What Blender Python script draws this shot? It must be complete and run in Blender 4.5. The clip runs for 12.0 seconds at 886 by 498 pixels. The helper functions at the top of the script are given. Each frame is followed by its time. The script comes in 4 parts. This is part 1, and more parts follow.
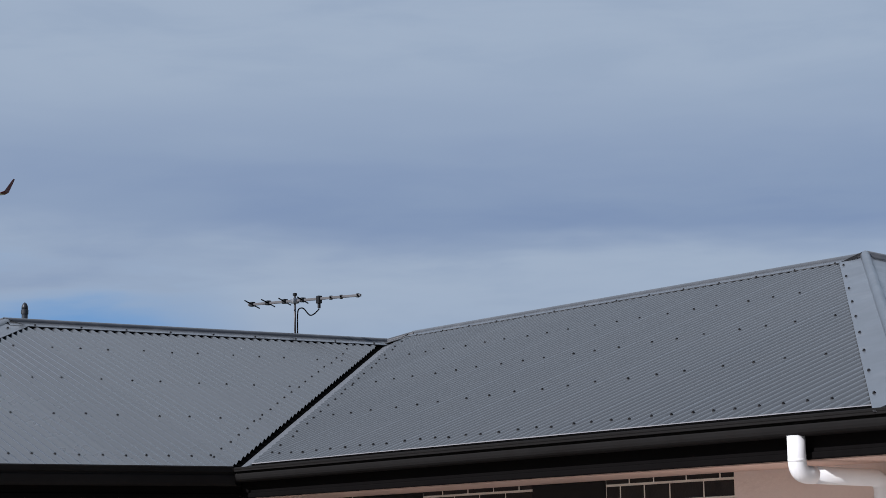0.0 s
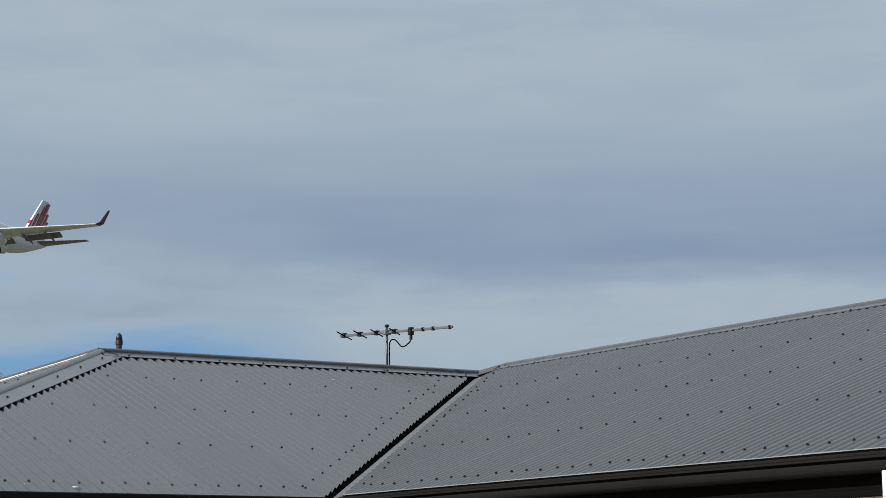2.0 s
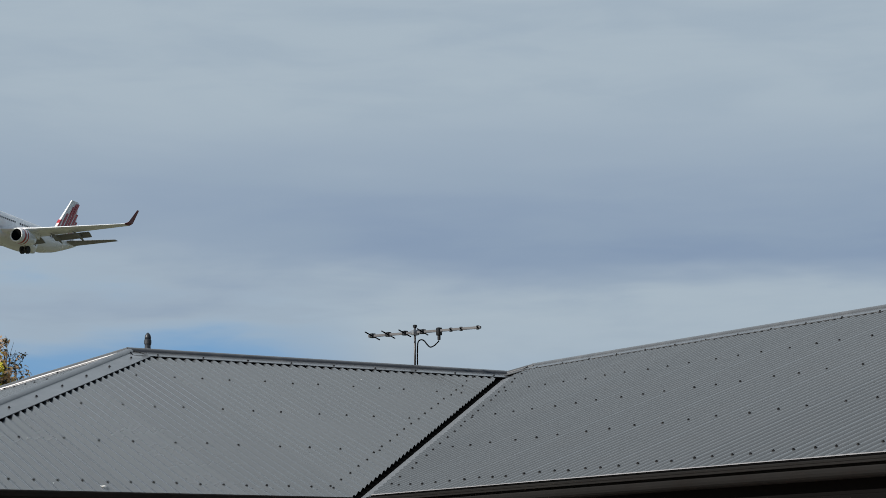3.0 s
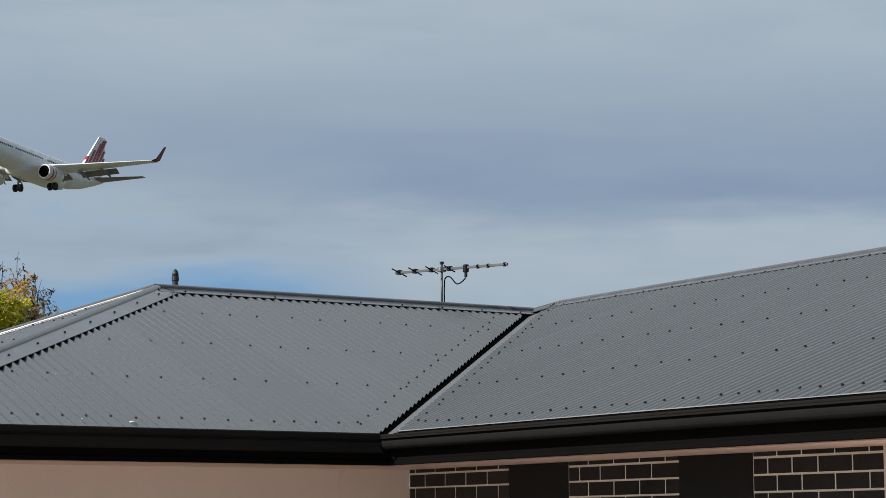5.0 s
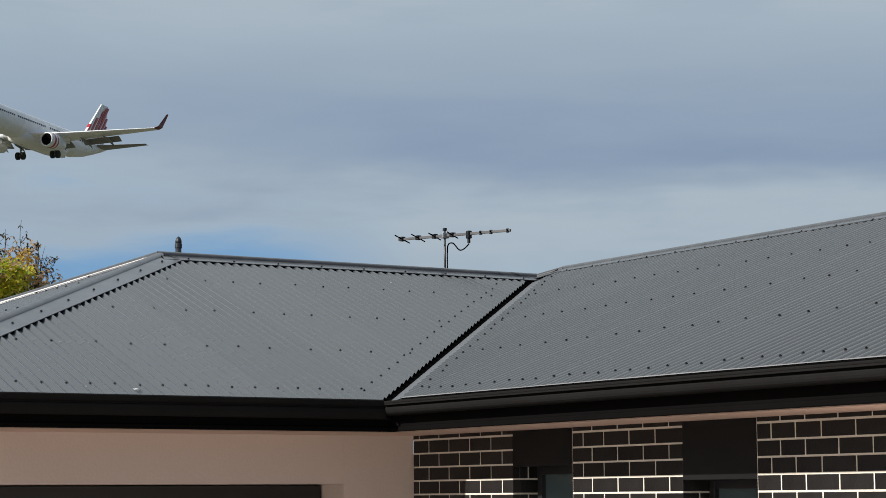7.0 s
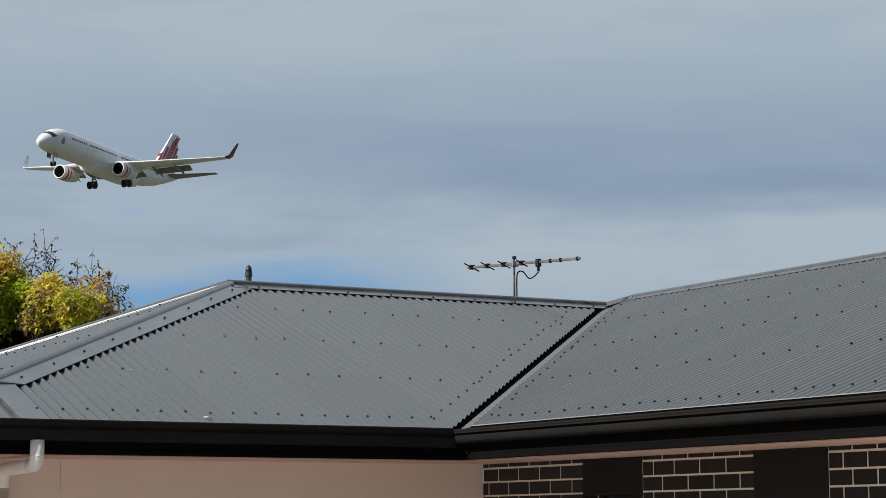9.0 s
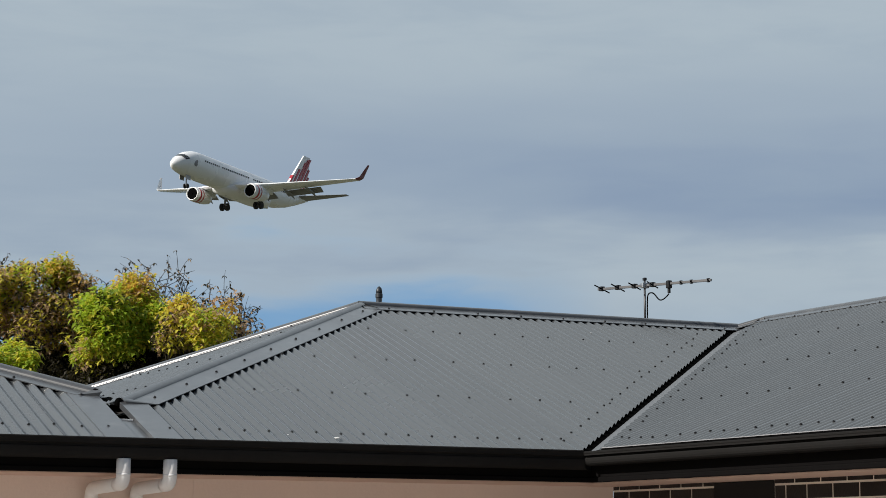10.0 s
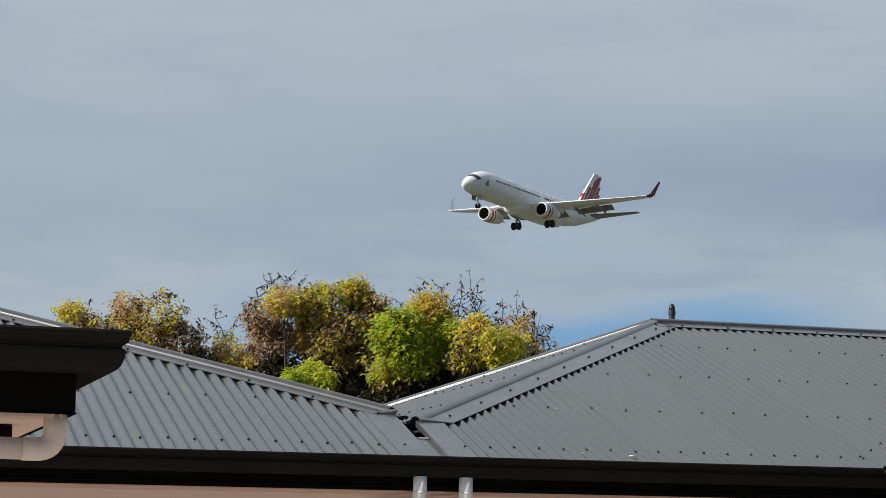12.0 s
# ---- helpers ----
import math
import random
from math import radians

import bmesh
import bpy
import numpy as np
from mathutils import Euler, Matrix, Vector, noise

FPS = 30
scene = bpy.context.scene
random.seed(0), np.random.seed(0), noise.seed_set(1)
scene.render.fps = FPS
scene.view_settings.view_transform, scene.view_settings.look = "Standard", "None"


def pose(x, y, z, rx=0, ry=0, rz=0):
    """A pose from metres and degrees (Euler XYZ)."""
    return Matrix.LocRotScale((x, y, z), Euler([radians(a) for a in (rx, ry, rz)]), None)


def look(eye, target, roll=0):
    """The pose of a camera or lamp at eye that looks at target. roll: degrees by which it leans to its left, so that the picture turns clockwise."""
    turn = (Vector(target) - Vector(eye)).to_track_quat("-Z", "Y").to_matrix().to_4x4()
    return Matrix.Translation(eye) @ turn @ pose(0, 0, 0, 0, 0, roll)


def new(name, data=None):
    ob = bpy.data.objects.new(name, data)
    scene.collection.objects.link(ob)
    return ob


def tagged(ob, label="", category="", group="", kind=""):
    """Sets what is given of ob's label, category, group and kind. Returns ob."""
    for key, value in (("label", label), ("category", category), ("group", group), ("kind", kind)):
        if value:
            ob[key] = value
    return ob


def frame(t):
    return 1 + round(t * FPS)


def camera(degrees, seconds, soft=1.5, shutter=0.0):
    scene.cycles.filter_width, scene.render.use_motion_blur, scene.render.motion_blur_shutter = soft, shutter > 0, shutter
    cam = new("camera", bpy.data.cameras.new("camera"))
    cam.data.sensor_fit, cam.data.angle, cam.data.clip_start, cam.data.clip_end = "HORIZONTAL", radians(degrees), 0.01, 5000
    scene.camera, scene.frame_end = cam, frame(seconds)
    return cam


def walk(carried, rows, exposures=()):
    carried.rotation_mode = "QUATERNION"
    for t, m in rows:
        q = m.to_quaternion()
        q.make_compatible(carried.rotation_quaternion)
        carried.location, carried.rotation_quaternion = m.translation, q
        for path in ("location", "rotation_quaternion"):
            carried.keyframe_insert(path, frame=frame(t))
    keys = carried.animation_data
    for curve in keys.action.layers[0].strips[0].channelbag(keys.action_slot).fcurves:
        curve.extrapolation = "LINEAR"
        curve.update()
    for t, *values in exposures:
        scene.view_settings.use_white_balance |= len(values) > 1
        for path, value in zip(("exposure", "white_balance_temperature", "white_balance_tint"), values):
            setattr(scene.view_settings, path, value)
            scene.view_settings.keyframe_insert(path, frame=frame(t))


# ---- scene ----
# House axes: x along the garage gutter, y away from it, z up. All lengths in metres.
EAVE = 2.62                      # height of the roof sheets' lower edge
EYE = (-6.214, -10.784, EAVE -0.574)


def aim(yaw, pitch, roll):
    return pose(*EYE, 90 + pitch, 0, yaw) @ pose(0, 0, 0, 0, 0, roll)


cam = camera(23.67, 12.0, soft=0.5)
PATH = [
    (0.0, aim(-35.522, 8.409, -1.066)),
    (0.5, aim(-34.840, 8.629, -0.946)),
    (1.0, aim(-34.183, 8.870, -0.866)),
    (1.5, aim(-33.573, 9.098, -0.744)),
    (2.0, aim(-33.013, 9.306, -0.541)),
    (2.5, aim(-32.556, 9.415, -0.426)),
    (4.5, aim(-31.655, 8.206, -0.142)),
    (5.0, aim(-31.494, 7.614, -0.160)),
    (5.5, aim(-31.417, 7.173, -0.195)),
    (6.0, aim(-31.399, 6.899, -0.347)),
    (6.5, aim(-31.421, 6.698, -0.368)),
    (8.5, aim(-30.618, 7.038, -0.404)),
    (9.0, aim(-29.517, 7.477, -0.198)),
    (9.5, aim(-27.976, 7.856, 0.001)),
    (10.0, aim(-25.964, 8.057, 0.284)),
    (10.5, aim(-23.464, 8.165, 0.555)),
    (11.0, aim(-21.184, 8.174, 0.909)),
    (11.5, aim(-20.040, 8.160, 1.097)),
    (12.0, aim(-17.985, 8.481, 0.633)),
]
walk(cam, PATH, exposures=[(0.0, -0.12, 5850, 16), (1.0, -0.10, 6120, 14), (1.5, 0.0, 6350, 10), (3.0, 0.0, 6350, 10), (12.0, 0.05, 6500, 10)])

# ---- world and light ----
SUN_EL, SUN_AZ = 30.1, 184.0     # azimuth counted from +x towards +y
sun_dir = Vector((math.cos(radians(SUN_EL)) * math.cos(radians(SUN_AZ)), math.cos(radians(SUN_EL)) * math.sin(radians(SUN_AZ)), math.sin(radians(SUN_EL))))
sun = new("sun", bpy.data.lights.new("sun", "SUN"))
sun.data.energy, sun.data.angle, sun.data.color = 4.7, radians(0.6), (1.0, 0.95, 0.88)
sun.matrix_world = look(sun_dir * 60, (0, 0, 0))

world = bpy.data.worlds.new("sky")
scene.world = world
world.use_nodes = True
wn, wl = world.node_tree.nodes, world.node_tree.links
wn.clear()


def wmath(op, a, b=None, c=None):
    n = wn.new("ShaderNodeMath")
    n.operation = op
    for i, v in enumerate((a, b, c)):
        if v is None:
            continue
        if isinstance(v, (int, float)):
            n.inputs[i].default_value = v
        else:
            wl.new(v, n.inputs[i])
    return n.outputs[0]


def wmix(fac, a, b):
    n = wn.new("ShaderNodeMix")
    n.data_type = "RGBA"
    for i, v in ((0, fac), (6, a), (7, b)):
        if isinstance(v, (int, float, tuple)):
            n.inputs[i].default_value = v
        else:
            wl.new(v, n.inputs[i])
    return n.outputs[2]


sky = wn.new("ShaderNodeTexSky")
sky.sky_type, sky.sun_disc = "NISHITA", False
sky.sun_elevation, sky.sun_rotation = radians(SUN_EL), radians(90 - SUN_AZ)
clear = wn.new("ShaderNodeVectorMath")
clear.operation = "SCALE"
wl.new(sky.outputs[0], clear.inputs[0])
clear.inputs["Scale"].default_value = 0.06
coord = wn.new("ShaderNodeTexCoord").outputs["Generated"]
split = wn.new("ShaderNodeSeparateXYZ")
wl.new(coord, split.inputs[0])
height = split.outputs[2]
stretch = wn.new("ShaderNodeMapping")
stretch.inputs["Scale"].default_value = (5.0, 5.0, 26.0)
stretch.inputs["Location"].default_value = (0.3, 1.1, 0.55)
stretch.inputs["Rotation"].default_value = (0.03, 0.05, 0.0)
wl.new(coord, stretch.inputs[0])


def wnoise(vector, scale, detail, rough, shift=0.0):
    n = wn.new("ShaderNodeTexNoise")
    n.inputs["Scale"].default_value, n.inputs["Detail"].default_value, n.inputs["Roughness"].default_value = scale, detail, rough
    n.inputs["Distortion"].default_value = shift
    wl.new(vector, n.inputs["Vector"])
    return n.outputs["Fac"]


def wrange(v, a, b, lo=0.0, hi=1.0):
    n = wn.new("ShaderNodeMapRange")
    n.interpolation_type = "SMOOTHSTEP"
    wl.new(v, n.inputs[0])
    for i, q in enumerate((a, b, lo, hi)):
        n.inputs[i + 1].default_value = q
    return n.outputs[0]


broad = wnoise(stretch.outputs[0], 0.8, 4.0, 0.5, 0.2)
fine = wnoise(stretch.outputs[0], 2.2, 5.0, 0.55, 0.3)
# the deck's height wavers; a darker belly runs above a paler strip near the horizon
level = wmath("ADD", height, wmath("MULTIPLY_ADD", broad, 0.07, -0.035))
level = wmath("ADD", level, wmath("MULTIPLY_ADD", fine, 0.022, -0.011))
belly = wmath("MULTIPLY", wrange(level, 0.128, 0.158), wrange(level, 0.158, 0.245, 1.0, 0.0))
east = wn.new("ShaderNodeVectorMath")
east.operation = "DOT_PRODUCT"
wl.new(coord, east.inputs[0])
east.inputs[1].default_value = (0.82, 0.57, 0.0)
cloud = wmix(wmath("MULTIPLY", belly, wmath("MULTIPLY", wrange(broad, 0.25, 0.6, 0.6, 1.0), wrange(east.outputs["Value"], 0.66, 0.88, 0.35, 1.0))), (0.395, 0.470, 0.530, 1), (0.235, 0.312, 0.430, 1))
cloud = wmix(wrange(fine, 0.35, 0.7, 0.0, 0.35), cloud, (0.29, 0.37, 0.46, 1))
# a gap of clear sky low down
low = wmath("MULTIPLY", wrange(level, 0.075, 0.122, 1.0, 0.0), wrange(broad, 0.40, 0.60, 1.0, 0.25))
gap = wn.new("ShaderNodeVectorMath")
gap.operation = "DOT_PRODUCT"
wl.new(coord, gap.inputs[0])
gap.inputs[1].default_value = (0.352, 0.931, 0.10)
opening = wrange(wmath("MULTIPLY_ADD", broad, 0.012, gap.outputs["Value"]), 0.991, 1.003)
low = wmath("MAXIMUM", wmath("MULTIPLY", low, 0.4), wmath("MULTIPLY", opening, wrange(wmath("MULTIPLY_ADD", fine, 0.02, level), 0.120, 0.152, 1.0, 0.0)))
skyc = wmix(wmath("MULTIPLY", low, 0.92), cloud, (0.17, 0.34, 0.56, 1))
# higher up the deck thins and brightens
skyc = wmix(wrange(height, 0.29, 0.48), skyc, (0.61, 0.69, 0.75, 1))
# the deck covers the far half of the sky; behind the viewpoint it is clear
north = wn.new("ShaderNodeVectorMath")
north.operation = "DOT_PRODUCT"
wl.new(coord, north.inputs[0])
north.inputs[1].default_value = (0.30, 0.95, 0.0)
deck = wrange(wmath("MULTIPLY_ADD", broad, 0.3, north.outputs["Value"]), 0.05, 0.50)
skyc = wmix(deck, clear.outputs[0], skyc)
bg = wn.new("ShaderNodeBackground")
wl.new(skyc, bg.inputs[0])
bg.inputs[1].default_value = 1.0
out = wn.new("ShaderNodeOutputWorld")
wl.new(bg.outputs[0], out.inputs[0])


# ---- materials ----
def material(name, color, rough=0.5, metal=0.0, var=0.15, grain=40.0, stain=2.0, bump=0.0, spec=0.5, coat=0.0, each=0.0, dirt=None, streak=(1, 1, 1)):
    """Principled surface, varied at a broad and a fine scale, with relief."""
    m = bpy.data.materials.new(name)
    m.use_nodes = True
    nt = m.node_tree
    b = nt.nodes["Principled BSDF"]
    b.inputs["Metallic"].default_value = metal
    b.inputs["Specular IOR Level"].default_value = spec
    b.inputs["Coat Weight"].default_value = coat
    b.inputs["Coat Roughness"].default_value = 0.16
    co = nt.nodes.new("ShaderNodeTexCoord")
    mp = nt.nodes.new("ShaderNodeMapping")
    mp.inputs["Scale"].default_value = streak
    nt.links.new(co.outputs["Object"], mp.inputs[0])

    def nz(scale, detail=4.0):
        n = nt.nodes.new("ShaderNodeTexNoise")
        n.inputs["Scale"].default_value, n.inputs["Detail"].default_value = scale, detail
        nt.links.new(mp.outputs[0], n.inputs["Vector"])
        return n.outputs["Fac"]

    def mth(op, a, b_, c=None):
        n = nt.nodes.new("ShaderNodeMath")
        n.operation = op
        for i, v in enumerate((a, b_, c)):
            if v is None:
                continue
            if isinstance(v, (int, float)):
                n.inputs[i].default_value = v
            else:
                nt.links.new(v, n.inputs[i])
        return n.outputs[0]

    wide, tiny = nz(stain), nz(grain, 3.0)
    k = mth("MULTIPLY_ADD", wide, 2 * var, 1 - var)
    k = mth("MULTIPLY", k, mth("MULTIPLY_ADD", tiny, var, 1 - var / 2))
    if each:
        info = nt.nodes.new("ShaderNodeObjectInfo")
        k = mth("MULTIPLY", k, mth("MULTIPLY_ADD", info.outputs["Random"], 2 * each, 1 - each))
    mul = nt.nodes.new("ShaderNodeVectorMath")
    mul.operation = "SCALE"
    mul.inputs[0].default_value = color
    nt.links.new(k, mul.inputs["Scale"])
    col = mul.outputs[0]
    if dirt:
        n = nt.nodes.new("ShaderNodeMix")
        n.data_type = "RGBA"
        rmp = nt.nodes.new("ShaderNodeMapRange")
        nt.links.new(nz(stain * 3.1, 6.0), rmp.inputs[0])
        rmp.inputs[1].default_value, rmp.inputs[2].default_value, rmp.inputs[4].default_value = 0.52, 0.75, 0.55
        nt.links.new(rmp.outputs[0], n.inputs[0])
        nt.links.new(col, n.inputs[6])
        n.inputs[7].default_value = (*dirt, 1)
        col = n.outputs[2]
    nt.links.new(col, b.inputs["Base Color"])
    nt.links.new(mth("MULTIPLY_ADD", wide, 0.25, rough - 0.125), b.inputs["Roughness"])
    if bump:
        bp = nt.nodes.new("ShaderNodeBump")
        bp.inputs["Strength"].default_value, bp.inputs["Distance"].default_value = 1.0, bump
        nt.links.new(tiny, bp.inputs["Height"])
        nt.links.new(bp.outputs[0], b.inputs["Normal"])
    return m


M_ROOF = material("painted_steel_roof", (0.069, 0.074, 0.077), 0.26, spec=0.85, var=0.12, grain=30, stain=1.2, each=0.06, dirt=(0.072, 0.075, 0.076))
M_CAP = material("painted_steel_capping", (0.062, 0.066, 0.071), 0.36, spec=0.55, coat=0.4, var=0.10, grain=25, stain=2.5, dirt=(0.13, 0.13, 0.13))
M_GUTTER = material("dark_painted_gutter", (0.0185, 0.018, 0.0175), 0.58, spec=0.0, var=0.2, grain=18, stain=1.5, dirt=(0.016, 0.0145, 0.0135))
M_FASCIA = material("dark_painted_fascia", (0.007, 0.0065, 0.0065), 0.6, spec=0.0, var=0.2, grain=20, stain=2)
M_WALL = material("beige_render", (0.74, 0.62, 0.55), 0.85, var=0.08, grain=60, stain=1.3, bump=0.0015)
M_TRAY = material("grey_valley_steel", (0.115, 0.12, 0.125), 0.45, spec=0.5, var=0.15, grain=20, stain=5)
M_EDGE = material("pale_cut_steel_edge", (0.27, 0.27, 0.28), 0.5, var=0.2, grain=30, stain=4)
M_SOFFIT = material("soffit_paint", (0.60, 0.43, 0.35), 0.7, var=0.06, grain=30, stain=1.5)
M_MORTAR = material("cream_mortar", (0.80, 0.74, 0.64), 0.95, var=0.18, grain=90, stain=5, bump=0.002)
M_BRICK = material("glazed_dark_brick", (0.016, 0.0145, 0.014), 0.40, spec=0.3, var=0.3, grain=70, stain=7, bump=0.0012, each=0.3)
M_PANEL = material("dark_header_panel", (0.011, 0.011, 0.0115), 0.6, spec=0.2, var=0.15, grain=30, stain=2)
M_FRAME = material("dark_aluminium_frame", (0.022, 0.022, 0.024), 0.35, var=0.1, grain=30, stain=3)
M_PVC = material("white_pvc", (0.80, 0.80, 0.79), 0.72, spec=0.2, var=0.06, grain=25, stain=6)
M_PVC_BEIGE = material("beige_painted_pvc", (0.62, 0.52, 0.45), 0.45, var=0.06, grain=25, stain=6)
M_SCREW = material("dark_screw", (0.012, 0.012, 0.013), 0.5, var=0.2)
# black for sealant and wires, and for shade painted into the roof gaps
M_SEAL_SHADE = material("black_sealant_and_shade", (0.0035, 0.0035, 0.0035), 0.95, var=0.2, spec=0.0)
M_INSIDE = material("roof_cavity", (0.03, 0.028, 0.026), 0.9, var=0.2)
M_GROUND = material("pale_paving", (0.60, 0.53, 0.47), 0.9, var=0.15, grain=12, stain=0.4, bump=0.004)
M_EARTH = material("dry_grass_ground", (0.085, 0.085, 0.05), 0.95, var=0.3, grain=3, stain=0.1, bump=0.02)
M_VENT = material("grey_vent_pipe", (0.024, 0.029, 0.036), 0.45, var=0.15, grain=30, stain=6)
M_DULL = material("dull_oxidised_aluminium", (0.060, 0.060, 0.063), 0.42, metal=0.3, var=0.25, grain=60, stain=9)
M_ALU = material("weathered_aluminium", (0.55, 0.56, 0.57), 0.35, metal=0.9, var=0.15, grain=60, stain=9)
M_BLACK = material("black_plastic", (0.012, 0.012, 0.013), 0.4, var=0.15)
M_DROP = material("bird_lime", (0.75, 0.75, 0.72), 0.8, var=0.15, grain=60)
M_GLASS = material("window_glass", (0.07, 0.10, 0.11), 0.06, var=0.05, spec=0.8)
M_DOOR = material("garage_door_paint", (0.018, 0.017, 0.017), 0.45, var=0.15, grain=15, stain=2)


# ---- building helpers ----
def mesh_ob(name, bm, mat, smooth=False):
    me = bpy.data.meshes.new(name)
    bm.normal_update()
    bm.to_mesh(me)
    bm.free()
    me.materials.append(mat)
    if smooth:
        for q in me.polygons:
            q.use_smooth = True
    return new(name, me)


def part(name, bm, mat, parent, label="", smooth=False, kind=""):
    ob = mesh_ob(name, bm, mat, smooth)
    ob.parent = parent
    if label or kind:
        tagged(ob, label, kind=kind)
    return ob


def thing(name, place=(0, 0, 0), **tags):
    ob = new(name)
    ob.location = place
    return tagged(ob, **tags)


def box(bm, lo, hi, bevel=0.0):
    r = bmesh.ops.create_cube(bm, size=1.0)
    vs = r["verts"]
    for v in vs:
        v.co = Vector([lo[i] + (v.co[i] + 0.5) * (hi[i] - lo[i]) for i in range(3)])
    if bevel:
        es = list({e for v in vs for e in v.link_edges})
        bmesh.ops.bevel(bm, geom=es, offset=bevel, segments=2, affect="EDGES", profile=0.5)
    return vs


def tube(bm, points, radii, sides=12, cap=True):
    """A round tube through points, with one radius or one for each point."""
    pts = [Vector(q) for q in points]
    if isinstance(radii, (int, float)):
        radii = [radii] * len(pts)
    rings, up = [], None
    for i, q in enumerate(pts):
        d = (pts[min(i + 1, len(pts) - 1)] - pts[max(i - 1, 0)]).normalized()
        if up is None:
            up = d.orthogonal().normalized()
        up = (up - d * up.dot(d)).normalized()
        side = d.cross(up)
        rings.append([bm.verts.new(q + (up * math.cos(2 * math.pi * k / sides) + side * math.sin(2 * math.pi * k / sides)) * radii[i]) for k in range(sides)])
    for a, b in zip(rings, rings[1:]):
        for k in range(sides):
            bm.faces.new((a[k], a[(k + 1) % sides], b[(k + 1) % sides], b[k]))
    if cap:
        bm.faces.new(rings[0][::-1])
        bm.faces.new(rings[-1])
    return rings


def extrude(bm, sections, closed=True, caps=True):
    """Joins sections, lists of points of equal length, into a skin."""
    rings = [[bm.verts.new(q) for q in s] for s in sections]
    n = len(rings[0])
    for a, b in zip(rings, rings[1:]):
        for k in range(n if closed else n - 1):
            bm.faces.new((a[k], a[(k + 1) % n], b[(k + 1) % n], b[k]))
    if closed and caps:
        bm.faces.new(rings[0][::-1])
        bm.faces.new(rings[-1])


def bend(a, b, c, r, n=6):
    """Points round a corner a-b-c with radius r."""
    a, b, c = Vector(a), Vector(b), Vector(c)
    p, q = b + (a - b).normalized() * r, b + (c - b).normalized() * r
    return [p * (1 - t) ** 2 + b * 2 * t * (1 - t) + q * t * t for t in [i / n for i in range(n + 1)]]


# ---- the plan of one house; its twin is mirrored at the party line ----
A, B, T = 3.183, 3.344, 0.366    # half widths of the two wings, slope of the roof
RL, YR, XB = -0.073, -1.846, -2.647
LIP = A - (RL - XB)              # where the hips run out on the party line
YE = YR - B                      # front eave of the long wing
WX, WY = 0.492, 0.569            # faces of the brick wall and of the garage wall
SLOT_R, SLOT_L = -0.03, 0.122   # the slot between the roofs, from the party line
PITCH, DEPTH = 0.0714, 0.0085
CREST_F, CREST_W = 0.0393, 0.018  # where a rib crests on the two slopes
N = math.sqrt(1 + T * T)


class House:
    """One half of the pair; side -1 is the twin."""
    def __init__(self, side):
        self.side = side

    def at(self, x, y, z):
        return Vector((x if self.side > 0 else 2 * XB - x, y, z + EAVE))


def clip_line(poly, u):
    """The v range of a convex polygon at u."""
    vs = []
    for (u0, v0), (u1, v1) in zip(poly, poly[1:] + poly[:1]):
        if (u0 - u) * (u1 - u) <= 0 and u0 != u1:
            vs.append(v0 + (v1 - v0) * (u - u0) / (u1 - u0))
    return (min(vs), max(vs)) if len(vs) >= 2 else None


def slope(h, roof, poly, place, offset=0.0, mat=None, deep=DEPTH, lap=0.0015):
    """Corrugated sheets over a polygon in (u along the eave, v up the plan); place(u, v, lift) gives house coordinates."""
    us = [q[0] for q in poly]
    first = math.floor((min(us) - offset) / (10 * PITCH))
    last = math.ceil((max(us) - offset) / (10 * PITCH))
    for k in range(first, last):
        u0 = offset + k * 10 * PITCH
        bm = bmesh.new()
        prev = None
        steps = 120
        for i in range(steps + 1):
            u = u0 + i * 10 * PITCH / steps
            u = min(max(u, min(us) + 1e-5), max(us) - 1e-5)
            r = clip_line(poly, u)
            if r is None or r[1] - r[0] < 0.004:
                prev = None
                continue
            lift = deep * math.cos(2 * math.pi * (u - offset) / PITCH) + (lap if i > steps - 12 else 0)
            va, vb = r
            col = [bm.verts.new(h.at(*place(u, va + (vb - va) * f, lift))) for f in (0, 0.5, 1)]
            if prev:
                for f in range(2):
                    bm.faces.new((prev[f], col[f], col[f + 1], prev[f + 1]))
            prev = col
        if not bm.faces:
            bm.free()
            continue
        bmesh.ops.remove_doubles(bm, verts=bm.verts, dist=1e-6)
        part("roof_sheet", bm, mat or M_ROOF, roof, smooth=True)


